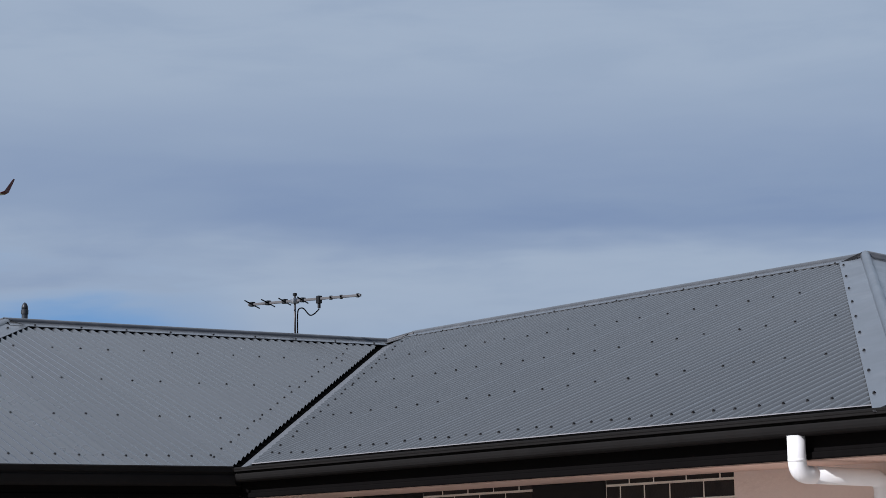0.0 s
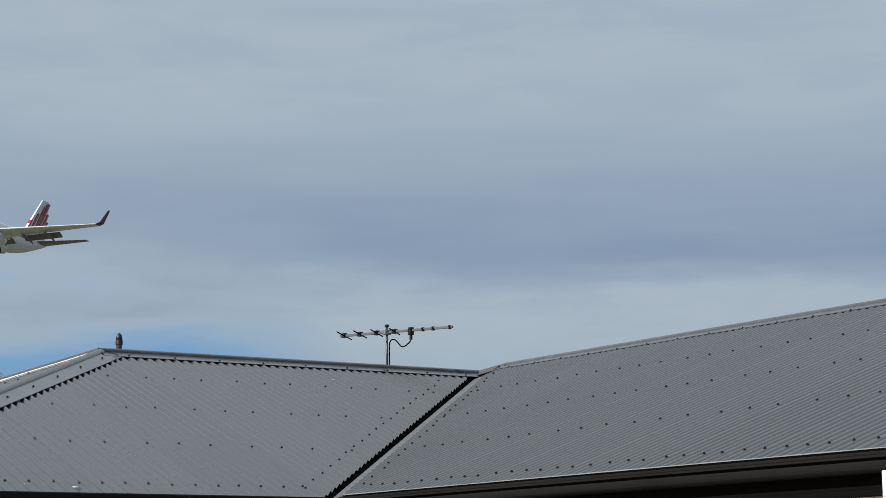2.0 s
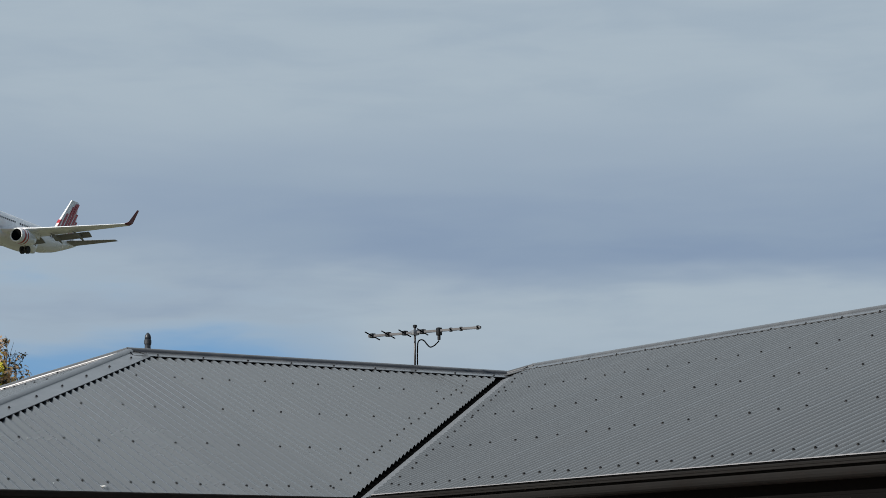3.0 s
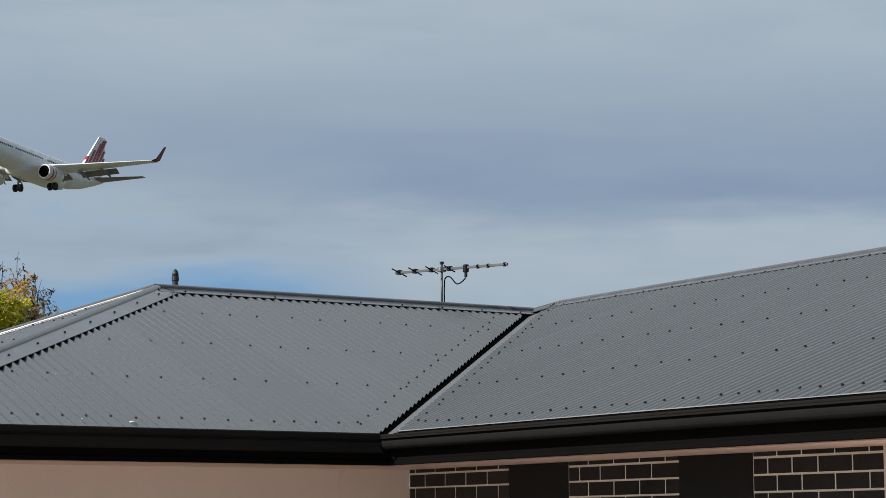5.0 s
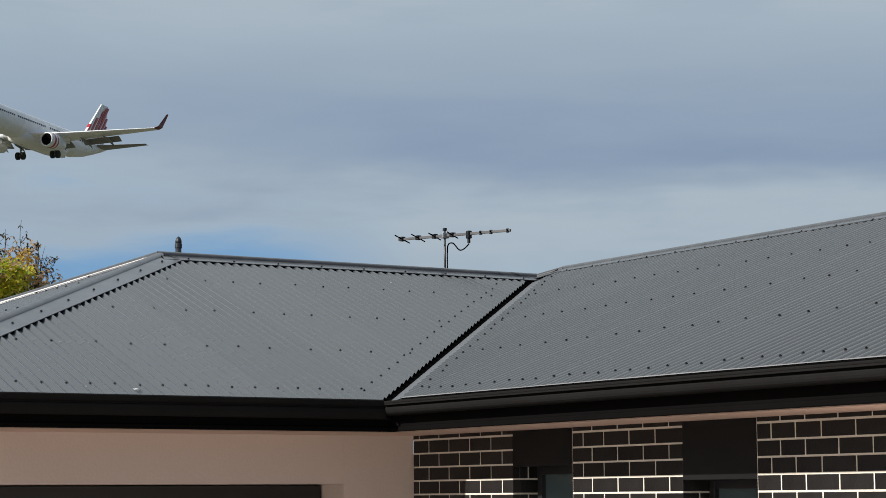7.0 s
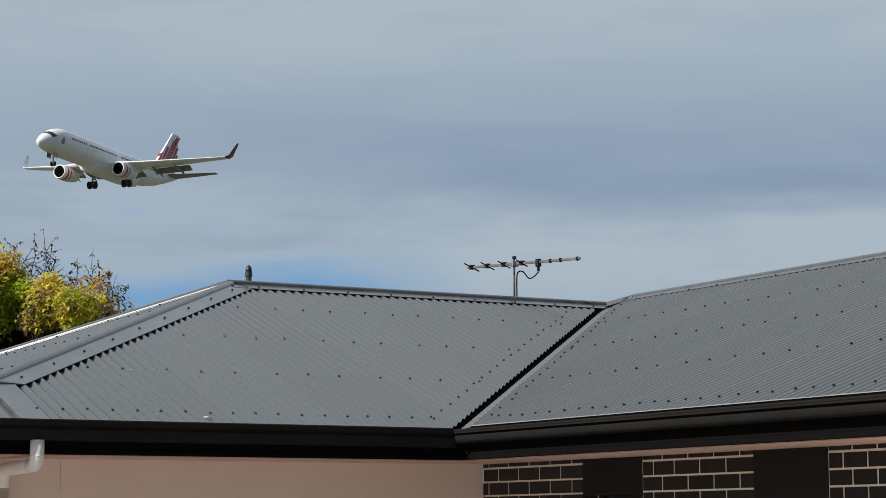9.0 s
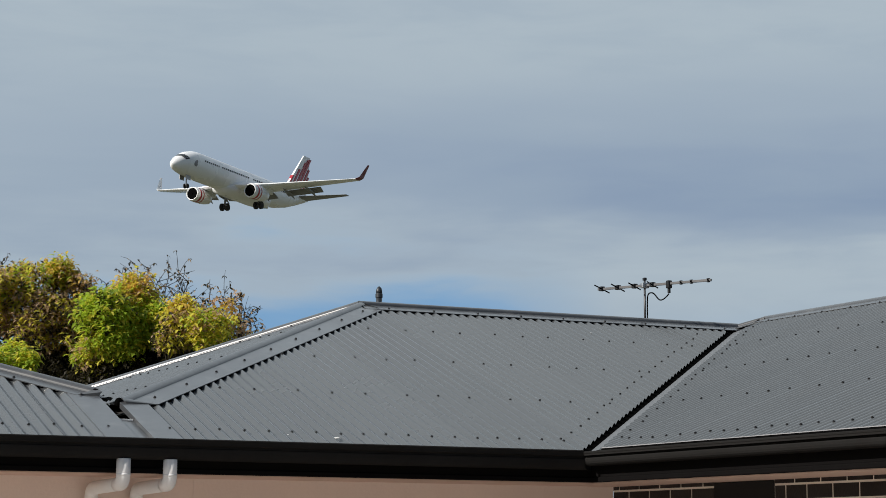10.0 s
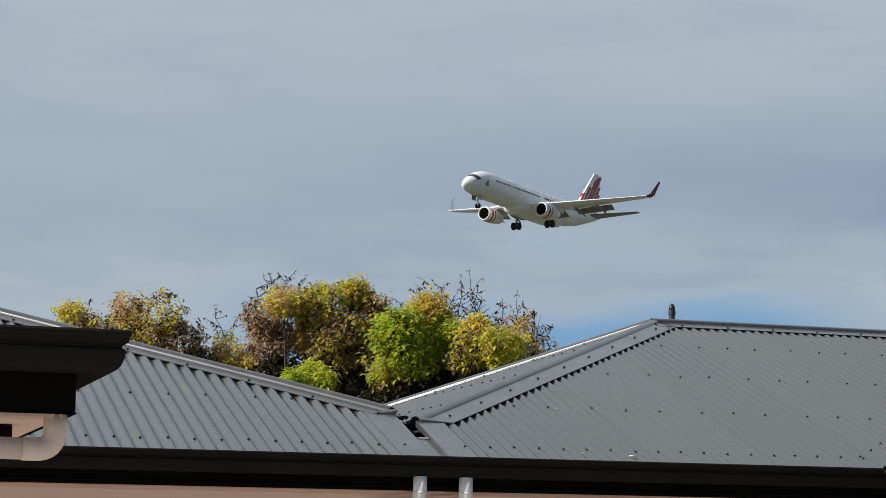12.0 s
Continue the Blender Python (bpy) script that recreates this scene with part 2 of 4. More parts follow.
def cap_run(h, roof, name, p0, p1, d0, d1, width=0.13, roll=0.032, mitre=None, high=0.85):
    """Rolled capping from p0 to p1; d0 and d1 point down the two slopes it covers."""
    p0, p1, d0, d1 = (Vector(q) for q in (p0, p1, d0, d1))
    along = (p1 - p0).normalized()
    d0, d1 = ((d - along * d.dot(along)).normalized() for d in (d0, d1))
    up = Vector((0, 0, 1))
    up = (up - along * up.dot(along)).normalized()
    lift = DEPTH + 0.0040
    sect = []
    n0, n1 = (up - d * up.dot(d) for d in (d0, d1))
    n0.normalize(), n1.normalize()
    sect.append(d0 * width + n0 * (lift - 0.004))
    sect.append(d0 * width + n0 * lift)
    sect.append(d0 * roll * 1.25 + n0 * lift)
    for k in range(17):
        g = math.pi * k / 16
        sect.append((d0 * math.cos(g) if g < math.pi / 2 else d1 * -math.cos(g)) * roll + up * (lift + 0.002 + roll * high * math.sin(g)))
    sect.append(d1 * roll * 1.25 + n1 * lift)
    sect.append(d1 * width + n1 * lift)
    sect.append(d1 * width + n1 * (lift - 0.004))
    low = [q - up * 0.0015 for q in reversed(sect)]
    bm = bmesh.new()
    count = max(2, int((p1 - p0).length / 0.4))
    rings = [[p0 + (p1 - p0) * (i / count) + q for q in sect + low] for i in range(count + 1)]
    if mitre:                    # the last section is cut along the party line and the flashing's head
        mx, my = mitre
        n_ = len(sect)
        half = [k < 8 for k in range(n_)]
        half = half + half[::-1]
        for k, q in enumerate(rings[-1]):
            step = (my - q.y) / along.y if half[k] else (mx - q.x) / along.x
            rings[-1][k] = q + along * max(min(step, 0.3), -0.35)
    extrude(bm, [[h.at(*q) for q in ring] for ring in rings])
    if h.side < 0:
        bmesh.ops.reverse_faces(bm, faces=bm.faces)
    cap = part(name, bm, M_CAP, roof)
    # black strip below the flange paints in the shade of the rib openings
    bm = bmesh.new()
    strip = [d0 * (width - 0.006) + n0 * (lift - 0.004), d0 * (width - 0.002) - n0 * (DEPTH + 0.001), d0 * (width - 0.04) - n0 * (DEPTH + 0.001), d0 * (width - 0.04) + n0 * (lift - 0.004)]
    length = (p1 - p0).length
    extrude(bm, [[h.at(*(p0 + along * s + q)) for q in strip] for s in (0.06 + width * 0.6, length - (0.30 if mitre else 0.06))])
    part("filler_strip", bm, M_SEAL_SHADE, roof, "black strip painting in the shade below the capping")
    return cap


def screw(bm, h, q, n):
    q, n = h.at(*q), Vector((n[0] * h.side, n[1], n[2])).normalized()
    a = n.orthogonal().normalized()
    b = n.cross(a)
    for r, t in ((0.0085, 0.002), (0.0055, 0.0065)):
        top = [bm.verts.new(q + (a * math.cos(k * math.pi / 3) + b * math.sin(k * math.pi / 3)) * r + n * t) for k in range(6)]
        bot = [bm.verts.new(v.co - n * (t + 0.002)) for v in top]
        bm.faces.new(top)
        for k in range(6):
            bm.faces.new((bot[k], bot[(k + 1) % 6], top[(k + 1) % 6], top[k]))


NF, NW = (0, -T, 1), (-T, 0, 1)


def lift_on(n, lift):
    return Vector(n).normalized() * lift


def roof_of(h, title):
    roof = thing("roof", h.at(0, 0, 0), label=title, category="roof")
    roof.location = (0, 0, 0)
    top_x = RL if h.side > 0 else RL + 0.21     # where the hips meet the ridge
    fall = T * (A - LIP) / (top_x - XB)
    over, over_w = -0.045, -0.012    # how far the sheets reach into the gutters

    def front(u, v, lift):       # garage wing, facing -y
        q = Vector((u, v, v * T)) + lift_on(NF, lift)
        return q

    def west(u, v, lift):        # long wing, facing the garage court
        return Vector((v, u, v * T)) + lift_on(NW, lift)

    def hipend(u, v, lift):      # front end of the long wing
        return Vector((u, YE + v, v * T)) + lift_on(NF, lift)

    def side(u, v, lift):        # short hip falling to the party gutter
        return Vector((XB + v, u, LIP * T + v * fall)) + lift_on(NW, lift)

    long = h.side > 0            # the twin shows its garage wing alone
    if long:
        slope(h, roof, [(XB + 0.10, over), (over - 0.045, over), (A - 0.08, A - 0.03), (top_x, A - 0.03), (XB + 0.10, LIP + 0.08)], front, CREST_F - PITCH)
    else:
        slope(h, roof, [(XB + 0.24, over), (2 * A + 0.5, over), (A + 0.5, A - 0.03), (top_x, A - 0.03), (XB + 0.24, LIP + 0.20)], front, 0.01)
    if long:
        slope(h, roof, [(YE + 0.05 + over, over_w), (over_w - 0.125, over_w), (A - 0.19, A - 0.04), (2 * A - B - 0.03, B - 0.03), (YR, B - 0.03)], west, CREST_W)
        slope(h, roof, [(over, over), (2 * B + 0.05, over), (B, B - 0.02)], hipend)
    slope(h, roof, [(LIP + 0.02, 0.05), (2 * A - LIP - 0.02, 0.05), (A, top_x - XB - 0.02)], side)
    # slopes that face away
    backs = (("back_sheeting", [(top_x, A, A * T), (A, A, A * T), (B, 2 * A - B, B * T), (2 * B, 2 * A, -0.01), (XB, 2 * A, -0.01), (XB, 2 * A - LIP, LIP * T)]),
                      ("back_sheeting", [(B, 2 * A - B, B * T), (B, YR, B * T), (2 * B, YE, -0.01), (2 * B, 2 * A, -0.01)]))
    if not long:
        backs = (("back_sheeting", [(top_x, A, A * T), (A + 0.5, A, A * T), (2 * A + 0.5, 2 * A, 0), (XB, 2 * A, 0), (XB, 2 * A - LIP, LIP * T)]),
                 ("back_sheeting", [(A + 0.5, A, A * T), (2 * A + 0.5, 0, 0), (2 * A + 0.5, 2 * A, 0)]))
    for name, pts in backs:
        bm = bmesh.new()
        top = [bm.verts.new(h.at(*q)) for q in pts]
        bot = [bm.verts.new(h.at(q[0], q[1], q[2] - 0.03)) for q in pts]
        c0, c1 = (bm.verts.new(sum((v.co for v in ring), Vector()) / len(ring)) for ring in (top, bot))
        k = len(pts)
        for i in range(k):
            j = (i + 1) % k
            bm.faces.new((top[i], top[j], c0))
            bm.faces.new((bot[j], bot[i], c1))
            bm.faces.new((top[i], bot[i], bot[j], top[j]))
        part(name, bm, M_ROOF, roof)
    # dark underlay below the sheets, so that gaps at laps and cappings look into a cavity
    bm = bmesh.new()
    far = 0.0 if long else A + 0.5
    bm.faces.new([bm.verts.new(h.at(x, y, y * T - 0.070)) for x, y in [(XB + 0.10, 0.03), (far if long else 2 * A + 0.45, 0.03), (A if long else far, A), (top_x, A), (XB + 0.10, LIP)]])
    if long:
        bm.faces.new([bm.verts.new(h.at(x, y, x * T - 0.070)) for x, y in ((0.03, YE + 0.03), (B, YR), (B, 2 * A - B), (A, A), (0.03, 0.03))])
        bm.faces.new([bm.verts.new(h.at(x, y, (y - YE) * T - 0.070)) for x, y in ((0.03, YE + 0.03), (2 * B, YE + 0.03), (B, YR))])
    bm.faces.new([bm.verts.new(h.at(x, y, LIP * T + (x - XB) * fall - 0.070)) for x, y in ((XB + 0.02, LIP), (top_x, A), (XB + 0.02, 2 * A - LIP))])
    part("underlay", bm, M_INSIDE, roof, "black roof underlay")
    # cappings
    down_f, down_w, down_s = (0, -1, -T), (-1, 0, -T), (-1, 0, -T)
    end = -0.012 if long else 0.112
    cap_run(h, roof, "ridge_capping", (top_x - 0.02, A, A * T), (A + (0.01 if long else 0.5), A, A * T), down_f, (0, 1, -T), roll=0.025)
    cap_run(h, roof, "hip_capping", (top_x, A, A * T - 0.002), (XB + end + 0.02, LIP + end + 0.02, (LIP + end + 0.02) * T), down_f, down_s, 0.172 if long else 0.125, 0.040 if long else 0.032, high=0.42 if long else 0.85, mitre=(XB + end, LIP + end - 0.04))
    cap_run(h, roof, "hip_capping", (top_x, A, A * T - 0.002), (XB + 0.03, 2 * A - LIP - 0.03, (LIP + 0.03) * T), (0, 1, -T), down_s, 0.15, mitre=(XB + 0.03, 2 * A - LIP))
    if long:
        cap_run(h, roof, "ridge_capping", (B, 2 * A - B + 0.02, B * T), (B, YR - 0.02, B * T), down_w, (1, 0, -T), 0.115, 0.019)
        cap_run(h, roof, "hip_capping", (A - 0.03, A + 0.03, A * T - 0.012), (B, 2 * A - B, B * T - 0.003), down_w, (0, 1, -T), 0.105, 0.019)
        cap_run(h, roof, "hip_capping", (B, YR, B * T), (0.0, YE, 0.0), down_w, (0, -1, -T), 0.16)
        cap_run(h, roof, "hip_capping", (B, YR, B * T), (2 * B, YE, 0.0), (1, 0, -T), (0, -1, -T), 0.16)
        # valley tray, with a black strip painting in the shade below the cut sheets
        bm = bmesh.new()
        sect = [(-0.15, -0.020), (-0.02, -0.030), (-0.006, -0.026), (0.003, -0.010), (0.05, -0.009), (0.13, -0.016)]
        extrude(bm, [[h.at(q + d, q - d, (q + abs(d)) * T + z) for d, z in sect] for q in (-0.02, A - 0.02)], closed=False)
        part("valley_tray", bm, M_TRAY, roof, "folded grey steel valley tray")
        bm = bmesh.new()
        sect = [(0.001, -0.030), (-0.002, -0.012), (-0.036, -0.009), (-0.045, -0.038)]
        extrude(bm, [[h.at(q + d, q - d, (q + abs(d)) * T + z) for d, z in sect] for q in (-0.02, A - 0.03)])
        part("filler_strip", bm, M_SEAL_SHADE, roof, "black strip painting in the shade below the cut sheet ends")
    # pale cut edge of the sheets over the gutter
    for axis, u0, u1 in (("x", XB, -0.07 if long else 2 * A + 0.45),) + ((("y", YE + 0.02, -0.16),) if long else ()):
        bm = bmesh.new()
        count = 40
        rows_ = []
        for i in range(count + 1):
            u = u0 + (u1 - u0) * i / count
            w = random.uniform(-0.0008, 0.0008)
            hi, lo = (0.004, -0.004) if axis == "x" else (0.0115, 0.0070)
            o_ = over if axis == "x" else over_w
            sect = [(o_ - 0.003, o_ * T + hi + w), (o_ - 0.003, o_ * T + lo), (o_ + 0.003, o_ * T + lo), (o_ + 0.003, o_ * T + hi + w)]
            rows_.append([h.at(*((u, o, z) if axis == "x" else (o, u, z))) for o, z in sect])
        extrude(bm, rows_)
        part("sheet_edge", bm, M_EDGE, roof, "pale cut lower edge of the roof sheets")
        if axis == "y":          # black strip paints in the shaded gap below the ribs' ends
            bm = bmesh.new()
            sect = [(o_ - 0.005, o_ * T + 0.0068), (o_ - 0.005, -0.030), (o_ + 0.006, -0.030), (o_ + 0.006, o_ * T + 0.0068)]
            extrude(bm, [[h.at(o, u, z) for o, z in sect] for u in (u0, u1)])
            part("filler_strip", bm, M_SEAL_SHADE, roof, "black strip painting in the shaded gap below the sheet ends")
    # flat flashings beside the party gutter
    a, b = (SLOT_R, 0.13) if long else (SLOT_L, 0.29)
    bm = bmesh.new()
    top = DEPTH + 0.003
    sect = [(a, -0.022), (a, top), (b, top), (b + 0.004, top - 0.008)]
    low = [(x, z - 0.0015) for x, z in reversed(sect)]
    low[-1] = (a + 0.0015, -0.022)
    extrude(bm, [[h.at(XB + x, y, y * T + z) for x, z in sect + low] for y in (-0.048, 0.2)] + [[h.at(XB + x, LIP + x - 0.004, (LIP + x - 0.004) * T + z) for x, z in sect + low]])
    if h.side < 0:
        bmesh.ops.reverse_faces(bm, faces=bm.faces)
    part("flashing", bm, M_CAP, roof, "flat folded grey steel flashing")
    # screws, too small to pick apart one by one
    bm = bmesh.new()
    for row, y in enumerate((0.143, 0.94, 1.737, 2.515)):
        for i in range(-45, 90):
            x = i * PITCH + (CREST_F if long else 0.01)
            if row == 0 and i % 2 or row and i % 10 not in (2, 5, 9):
                continue
            if XB + 0.1 < x and y < (x - XB) + LIP - 0.25 and (x < y - 0.18 if long else x < 2 * A + 0.2 - y):
                screw(bm, h, front(x + random.uniform(-0.004, 0.004), y + random.uniform(-0.012, 0.012), DEPTH + 0.0012), NF)
    for row, x in enumerate((0.145, 0.938, 1.73, 2.50) if long else ()):
        for i in range(-80, 50):
            y = CREST_W + i * PITCH
            if row == 0 and i % 2 == 0 or row and i % 10 not in (0, 3, 6):
                continue
            if YE + x + 0.3 < y < x - 0.22:
                screw(bm, h, west(y + random.uniform(-0.004, 0.004), x + random.uniform(-0.012, 0.012), DEPTH + 0.0012), NW)
    for i in range(-2, 42 if long else -2):      # rows along the valley
        s = i * PITCH
        if s + 0.3 < A:
            if i % 2 == 0:
                screw(bm, h, front(CREST_F + s, CREST_F + s + 0.26 + random.uniform(-0.012, 0.012), DEPTH + 0.0012), NF)
            else:
                screw(bm, h, west(CREST_W + s, s + 0.28 + random.uniform(-0.02, 0.02), DEPTH + 0.0012), NW)
    for v in (0.42, 1.15, 1.85):  # on the side slope
        for i in range(0, 60, 3):
            y = LIP + v + 0.22 + i * PITCH
            if y < 2 * A - LIP - v - 0.2:
                screw(bm, h, side(y, v + random.uniform(-0.015, 0.015), DEPTH + 0.0012), NW)
    flat = DEPTH + 0.0058
    for i in range(9):           # on the capping flanges
        f = (i + 0.5) / 9
        x = top_x + (A - top_x) * f
        screw(bm, h, front(x, A - 0.09, flat), NF)
        s = (top_x - XB) * f
        screw(bm, h, front(top_x - s + 0.065, A - (A - LIP) * f - 0.065, flat), NF)
        screw(bm, h, side(A - s - 0.0 + 0.16, top_x - XB - s, flat), NW)
        screw(bm, h, side(A + s - 0.16, top_x - XB - s, flat), NW)
    for i in range(14 if long else 0):
        y = YR + 0.15 + i * (2 * A - B - YR) / 14
        screw(bm, h, west(y, B - 0.105, flat - 0.003), NW)
    for i in range(9 if long else 0):
        s = B * (i + 0.4) / 9
        screw(bm, h, west(YE + s + 0.19, s, flat), NW)
        screw(bm, h, hipend(s + 0.17, s, flat), NF)
    part("screw_heads", bm, M_SCREW, roof, "dark hex roofing screws in rows", kind="stuff")
    return roof


def quad_profile(groove=0.099):
    """Gutter section: out (away from the wall) and height."""
    return [(0.0, -0.118), (0.074, -0.118), (0.088, -0.113), (0.098, -0.102), (0.104, -0.086), (0.107, -0.068), (0.106, -0.060), (groove, -0.057), (groove, -0.046), (0.114, -0.042),
            (0.115, -0.030), (0.118, -0.026), (0.120, -0.016), (0.114, -0.010), (0.108, -0.014),
            (0.108, -0.022), (0.107, -0.038), (groove - 0.004, -0.042), (groove - 0.004, -0.060), (0.098, -0.068), (0.095, -0.092), (0.082, -0.109), (0.070, -0.114), (0.004, -0.114), (0.004, -0.02), (0.0, -0.02)]


def set_profile(top, low, groove):
    """The same section between two heights."""
    return [(o, top + (z + 0.010) * (top - low) / 0.108) for o, z in quad_profile(groove)]


def eaves_of(h):
    """Gutters, fascias and soffits along a bent line: garage wing, inner corner, long wing, front."""
    corners = [((XB, 0.02), (0, -1)), ((0.02, 0.02), None), ((0.02, YE + 0.02), None), ((2 * B, YE + 0.02), (0, -1))]
    straight = h.side < 0
    if straight:
        corners = [((XB, 0.02), None), ((2 * A + 0.5, 0.02), None)]

    def corner_pts(i, outs):
        """Section points at corner i for (out, z) pairs."""
        x, y = corners[i][0]
        if i == 0 or i == 3 or straight:
            return [h.at(x, y - o, z) for o, z in outs]
        return [h.at(x - o, y - o, z) for o, z in outs]

    gutter = thing("gutter", label="dark painted quad gutter along the roof edge", category="gutter")
    fascia = thing("fascia", label="dark painted steel fascia below the gutter", category="fascia")
    runs = ((0, 1),) if straight else ((0, 1), (1, 2), (2, 3))
    for a, b in runs:
        bm = bmesh.new()
        prof = set_profile(*((-0.015, -0.096, 0.084) if a == 1 else (-0.007, -0.118, 0.097)))
        extrude(bm, [corner_pts(a, prof), corner_pts(b, prof)])
        part("gutter_run", bm, M_GUTTER, gutter)
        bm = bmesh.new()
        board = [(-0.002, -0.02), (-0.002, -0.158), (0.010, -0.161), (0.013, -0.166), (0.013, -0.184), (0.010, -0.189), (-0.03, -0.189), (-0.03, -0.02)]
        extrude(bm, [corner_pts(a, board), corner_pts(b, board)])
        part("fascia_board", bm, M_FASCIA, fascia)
    soffit = thing("soffit", label="flat pinkish painted eaves lining", category="soffit", kind="structure")
    linings = (((XB, 0.04, -0.194), (WX + 0.05, WY + 0.05, -0.185)), ((0.04, YE + 0.05, -0.194), (WX + 0.05, 0.036, -0.185)), ((WX + 0.054, YE + 0.05, -0.194), (2 * B, YE + 0.5, -0.185)))
    if straight:
        linings = (((XB, 0.04, -0.194), (2 * A + 0.5, WY + 0.05, -0.185)),)
    for lo, hi in linings:
        bm = bmesh.new()
        a, b = h.at(*lo), h.at(*hi)
        box(bm, [min(a[i], b[i]) for i in range(3)], [max(a[i], b[i]) for i in range(3)])
        part("lining_sheet", bm, M_SOFFIT, soffit)


HOUSES = (House(1), House(-1))
for h in HOUSES:
    roof_of(h, "dark grey corrugated steel hip roof with screws")
    eaves_of(h)

ground = bmesh.new()
bmesh.ops.create_grid(ground, x_segments=8, y_segments=8, size=2500)
tagged(mesh_ob("ground", ground, M_EARTH), "dull grassy ground around the houses", "ground", kind="structure")
paving = bmesh.new()
box(paving, (-16, -24, -0.05), (14, 0.5, 0.012))
tagged(mesh_ob("pavement", paving, M_GROUND), "pale reddish paved court before the houses", "pavement", kind="structure")

# ---- walls ----
def wall_block(h, name, lo, hi, mat, label):
    a, b = h.at(*lo), h.at(*hi)
    bm = bmesh.new()
    box(bm, [min(a[i], b[i]) for i in range(3)], [max(a[i], b[i]) for i in range(3)])
    return tagged(mesh_ob(name, bm, mat), label, "wall", kind="structure")


h = HOUSES[0]
g = "smooth beige rendered house wall under dark eaves"
# a narrow control joint splits the head
wall_block(h, "wall_garage_head", (XB, WY, -0.488), (-2.2405, WY + 0.32, -0.186), M_WALL, g)
wall_block(h, "wall_garage_lintel", (-2.2385, WY, -0.488), (-0.002, WY + 0.32, -0.186), M_WALL, g)
wall_block(h, "wall_garage_jamb", (-2.52, WY, -EAVE), (-2.64, WY + 0.32, -0.4885), M_WALL, g)
wall_block(h, "wall_garage_pier", (-0.002, WY - 0.003, -EAVE), (WX, WY + 0.32, -0.186), M_WALL, g)
wall_block(h, "wall_long_end", (WX, YE + 0.5, -EAVE), (WX + 0.25, -3.645, -0.186), M_WALL, g)
wall_block(h, "wall_front", (WX + 0.25, YE + 0.5, -EAVE), (2 * B - 0.5, YE + 0.75, -0.186), M_WALL, g)
wall_block(h, "wall_back", (XB, 2 * A - 0.75, -EAVE), (2 * B - 0.5, 2 * A - 0.5, -0.186), M_WALL, g)
wall_block(h, "wall_east", (2 * B - 0.75, YE + 0.75, -EAVE), (2 * B - 0.5, 2 * A - 0.75, -0.186), M_WALL, g)
wall_block(h, "wall_party", (XB - 0.1, 0.82, -EAVE), (XB + 0.1, 2 * A - 0.75, 0.1), M_WALL, "rendered party wall between the two houses")
t = HOUSES[1]
wall_block(t, "wall_twin_front", (XB, WY, -EAVE), (2 * A, WY + 0.25, -0.186), M_WALL, g)
wall_block(t, "wall_twin_back", (XB + 0.1, 2 * A - 0.75, -EAVE), (2 * A, 2 * A - 0.5, -0.186), M_WALL, g)
wall_block(t, "wall_twin_side", (2 * A - 0.25, WY + 0.25, -EAVE), (2 * A, 2 * A - 0.75, -0.186), M_WALL, g)

# garage door in its recess
door = thing("garage_door", h.at(-1.3, WY + 0.27, -EAVE), label="dark panelled garage door below a beige lintel", category="garage door")
for k in range(4):
    bm = bmesh.new()
    z0 = 0.02 + k * 0.528
    box(bm, (-1.22, 0, z0), (1.29, 0.04, z0 + 0.522), 0.004)
    part("door_panel", bm, M_DOOR, door)

# ---- brick wall with two window bays ----
BAYS = ((-0.553, -1.154, -0.401), (-2.137, -2.728, -0.494))    # y range and header's lower edge
COURSE, TOPJ = 0.0832, -0.222
RECESS = 0.165                   # depth of the window bays
backing = wall_block(h, "wall_brick", (WX + 0.003, WY - 0.003, -EAVE), (WX + 0.25, BAYS[0][0], -0.186), M_MORTAR, "black glazed brick wall with cream mortar joints")
wall_block(h, "wall_brick_mid", (WX + 0.003, BAYS[0][1], -EAVE), (WX + 0.25, BAYS[1][0], -0.186), M_MORTAR, "black glazed brick wall with cream mortar joints")
wall_block(h, "wall_brick_end", (WX + 0.003, BAYS[1][1], -EAVE), (WX + 0.25, -3.645, -0.186), M_MORTAR, "black glazed brick wall with cream mortar joints")
PIERS = ((backing, WY, BAYS[0][0], (0.383, 0.148, -0.087, -0.322), (0.499, 0.264, 0.029, -0.206, -0.441)),
         (bpy.data.objects["wall_brick_mid"], BAYS[0][1], BAYS[1][0], (-1.258, -1.451, -1.680, -1.909), (-1.341, -1.575, -1.804, -2.026)),
         (bpy.data.objects["wall_brick_end"], BAYS[1][1], -3.645, (-2.837, -3.015, -3.199, -3.436), (-2.905, -3.084, -3.317, -3.549)))
brick_meshes = {}


def brick_mesh(length):
    key = round(length, 3)
    if key not in brick_meshes:
        bm = bmesh.new()
        box(bm, (0, -key / 2, -0.0366), (0.05, key / 2, 0.0366), 0.0025)
        me = bpy.data.meshes.new("brick")
        bm.to_mesh(me)
        bm.free()
        me.materials.append(M_BRICK)
        brick_meshes[key] = me
    return brick_meshes[key]


def joints(y0, y1, marks):
    """Upright joints between y0 and y1 (falling): the cut bricks first, then whole ones."""
    js = [y0] + [y for y in marks if y < y0 - 0.03]
    while js[-1] - 0.235 > y1 + 0.03:
        js.append(js[-1] - 0.235)
    return js + [y1]


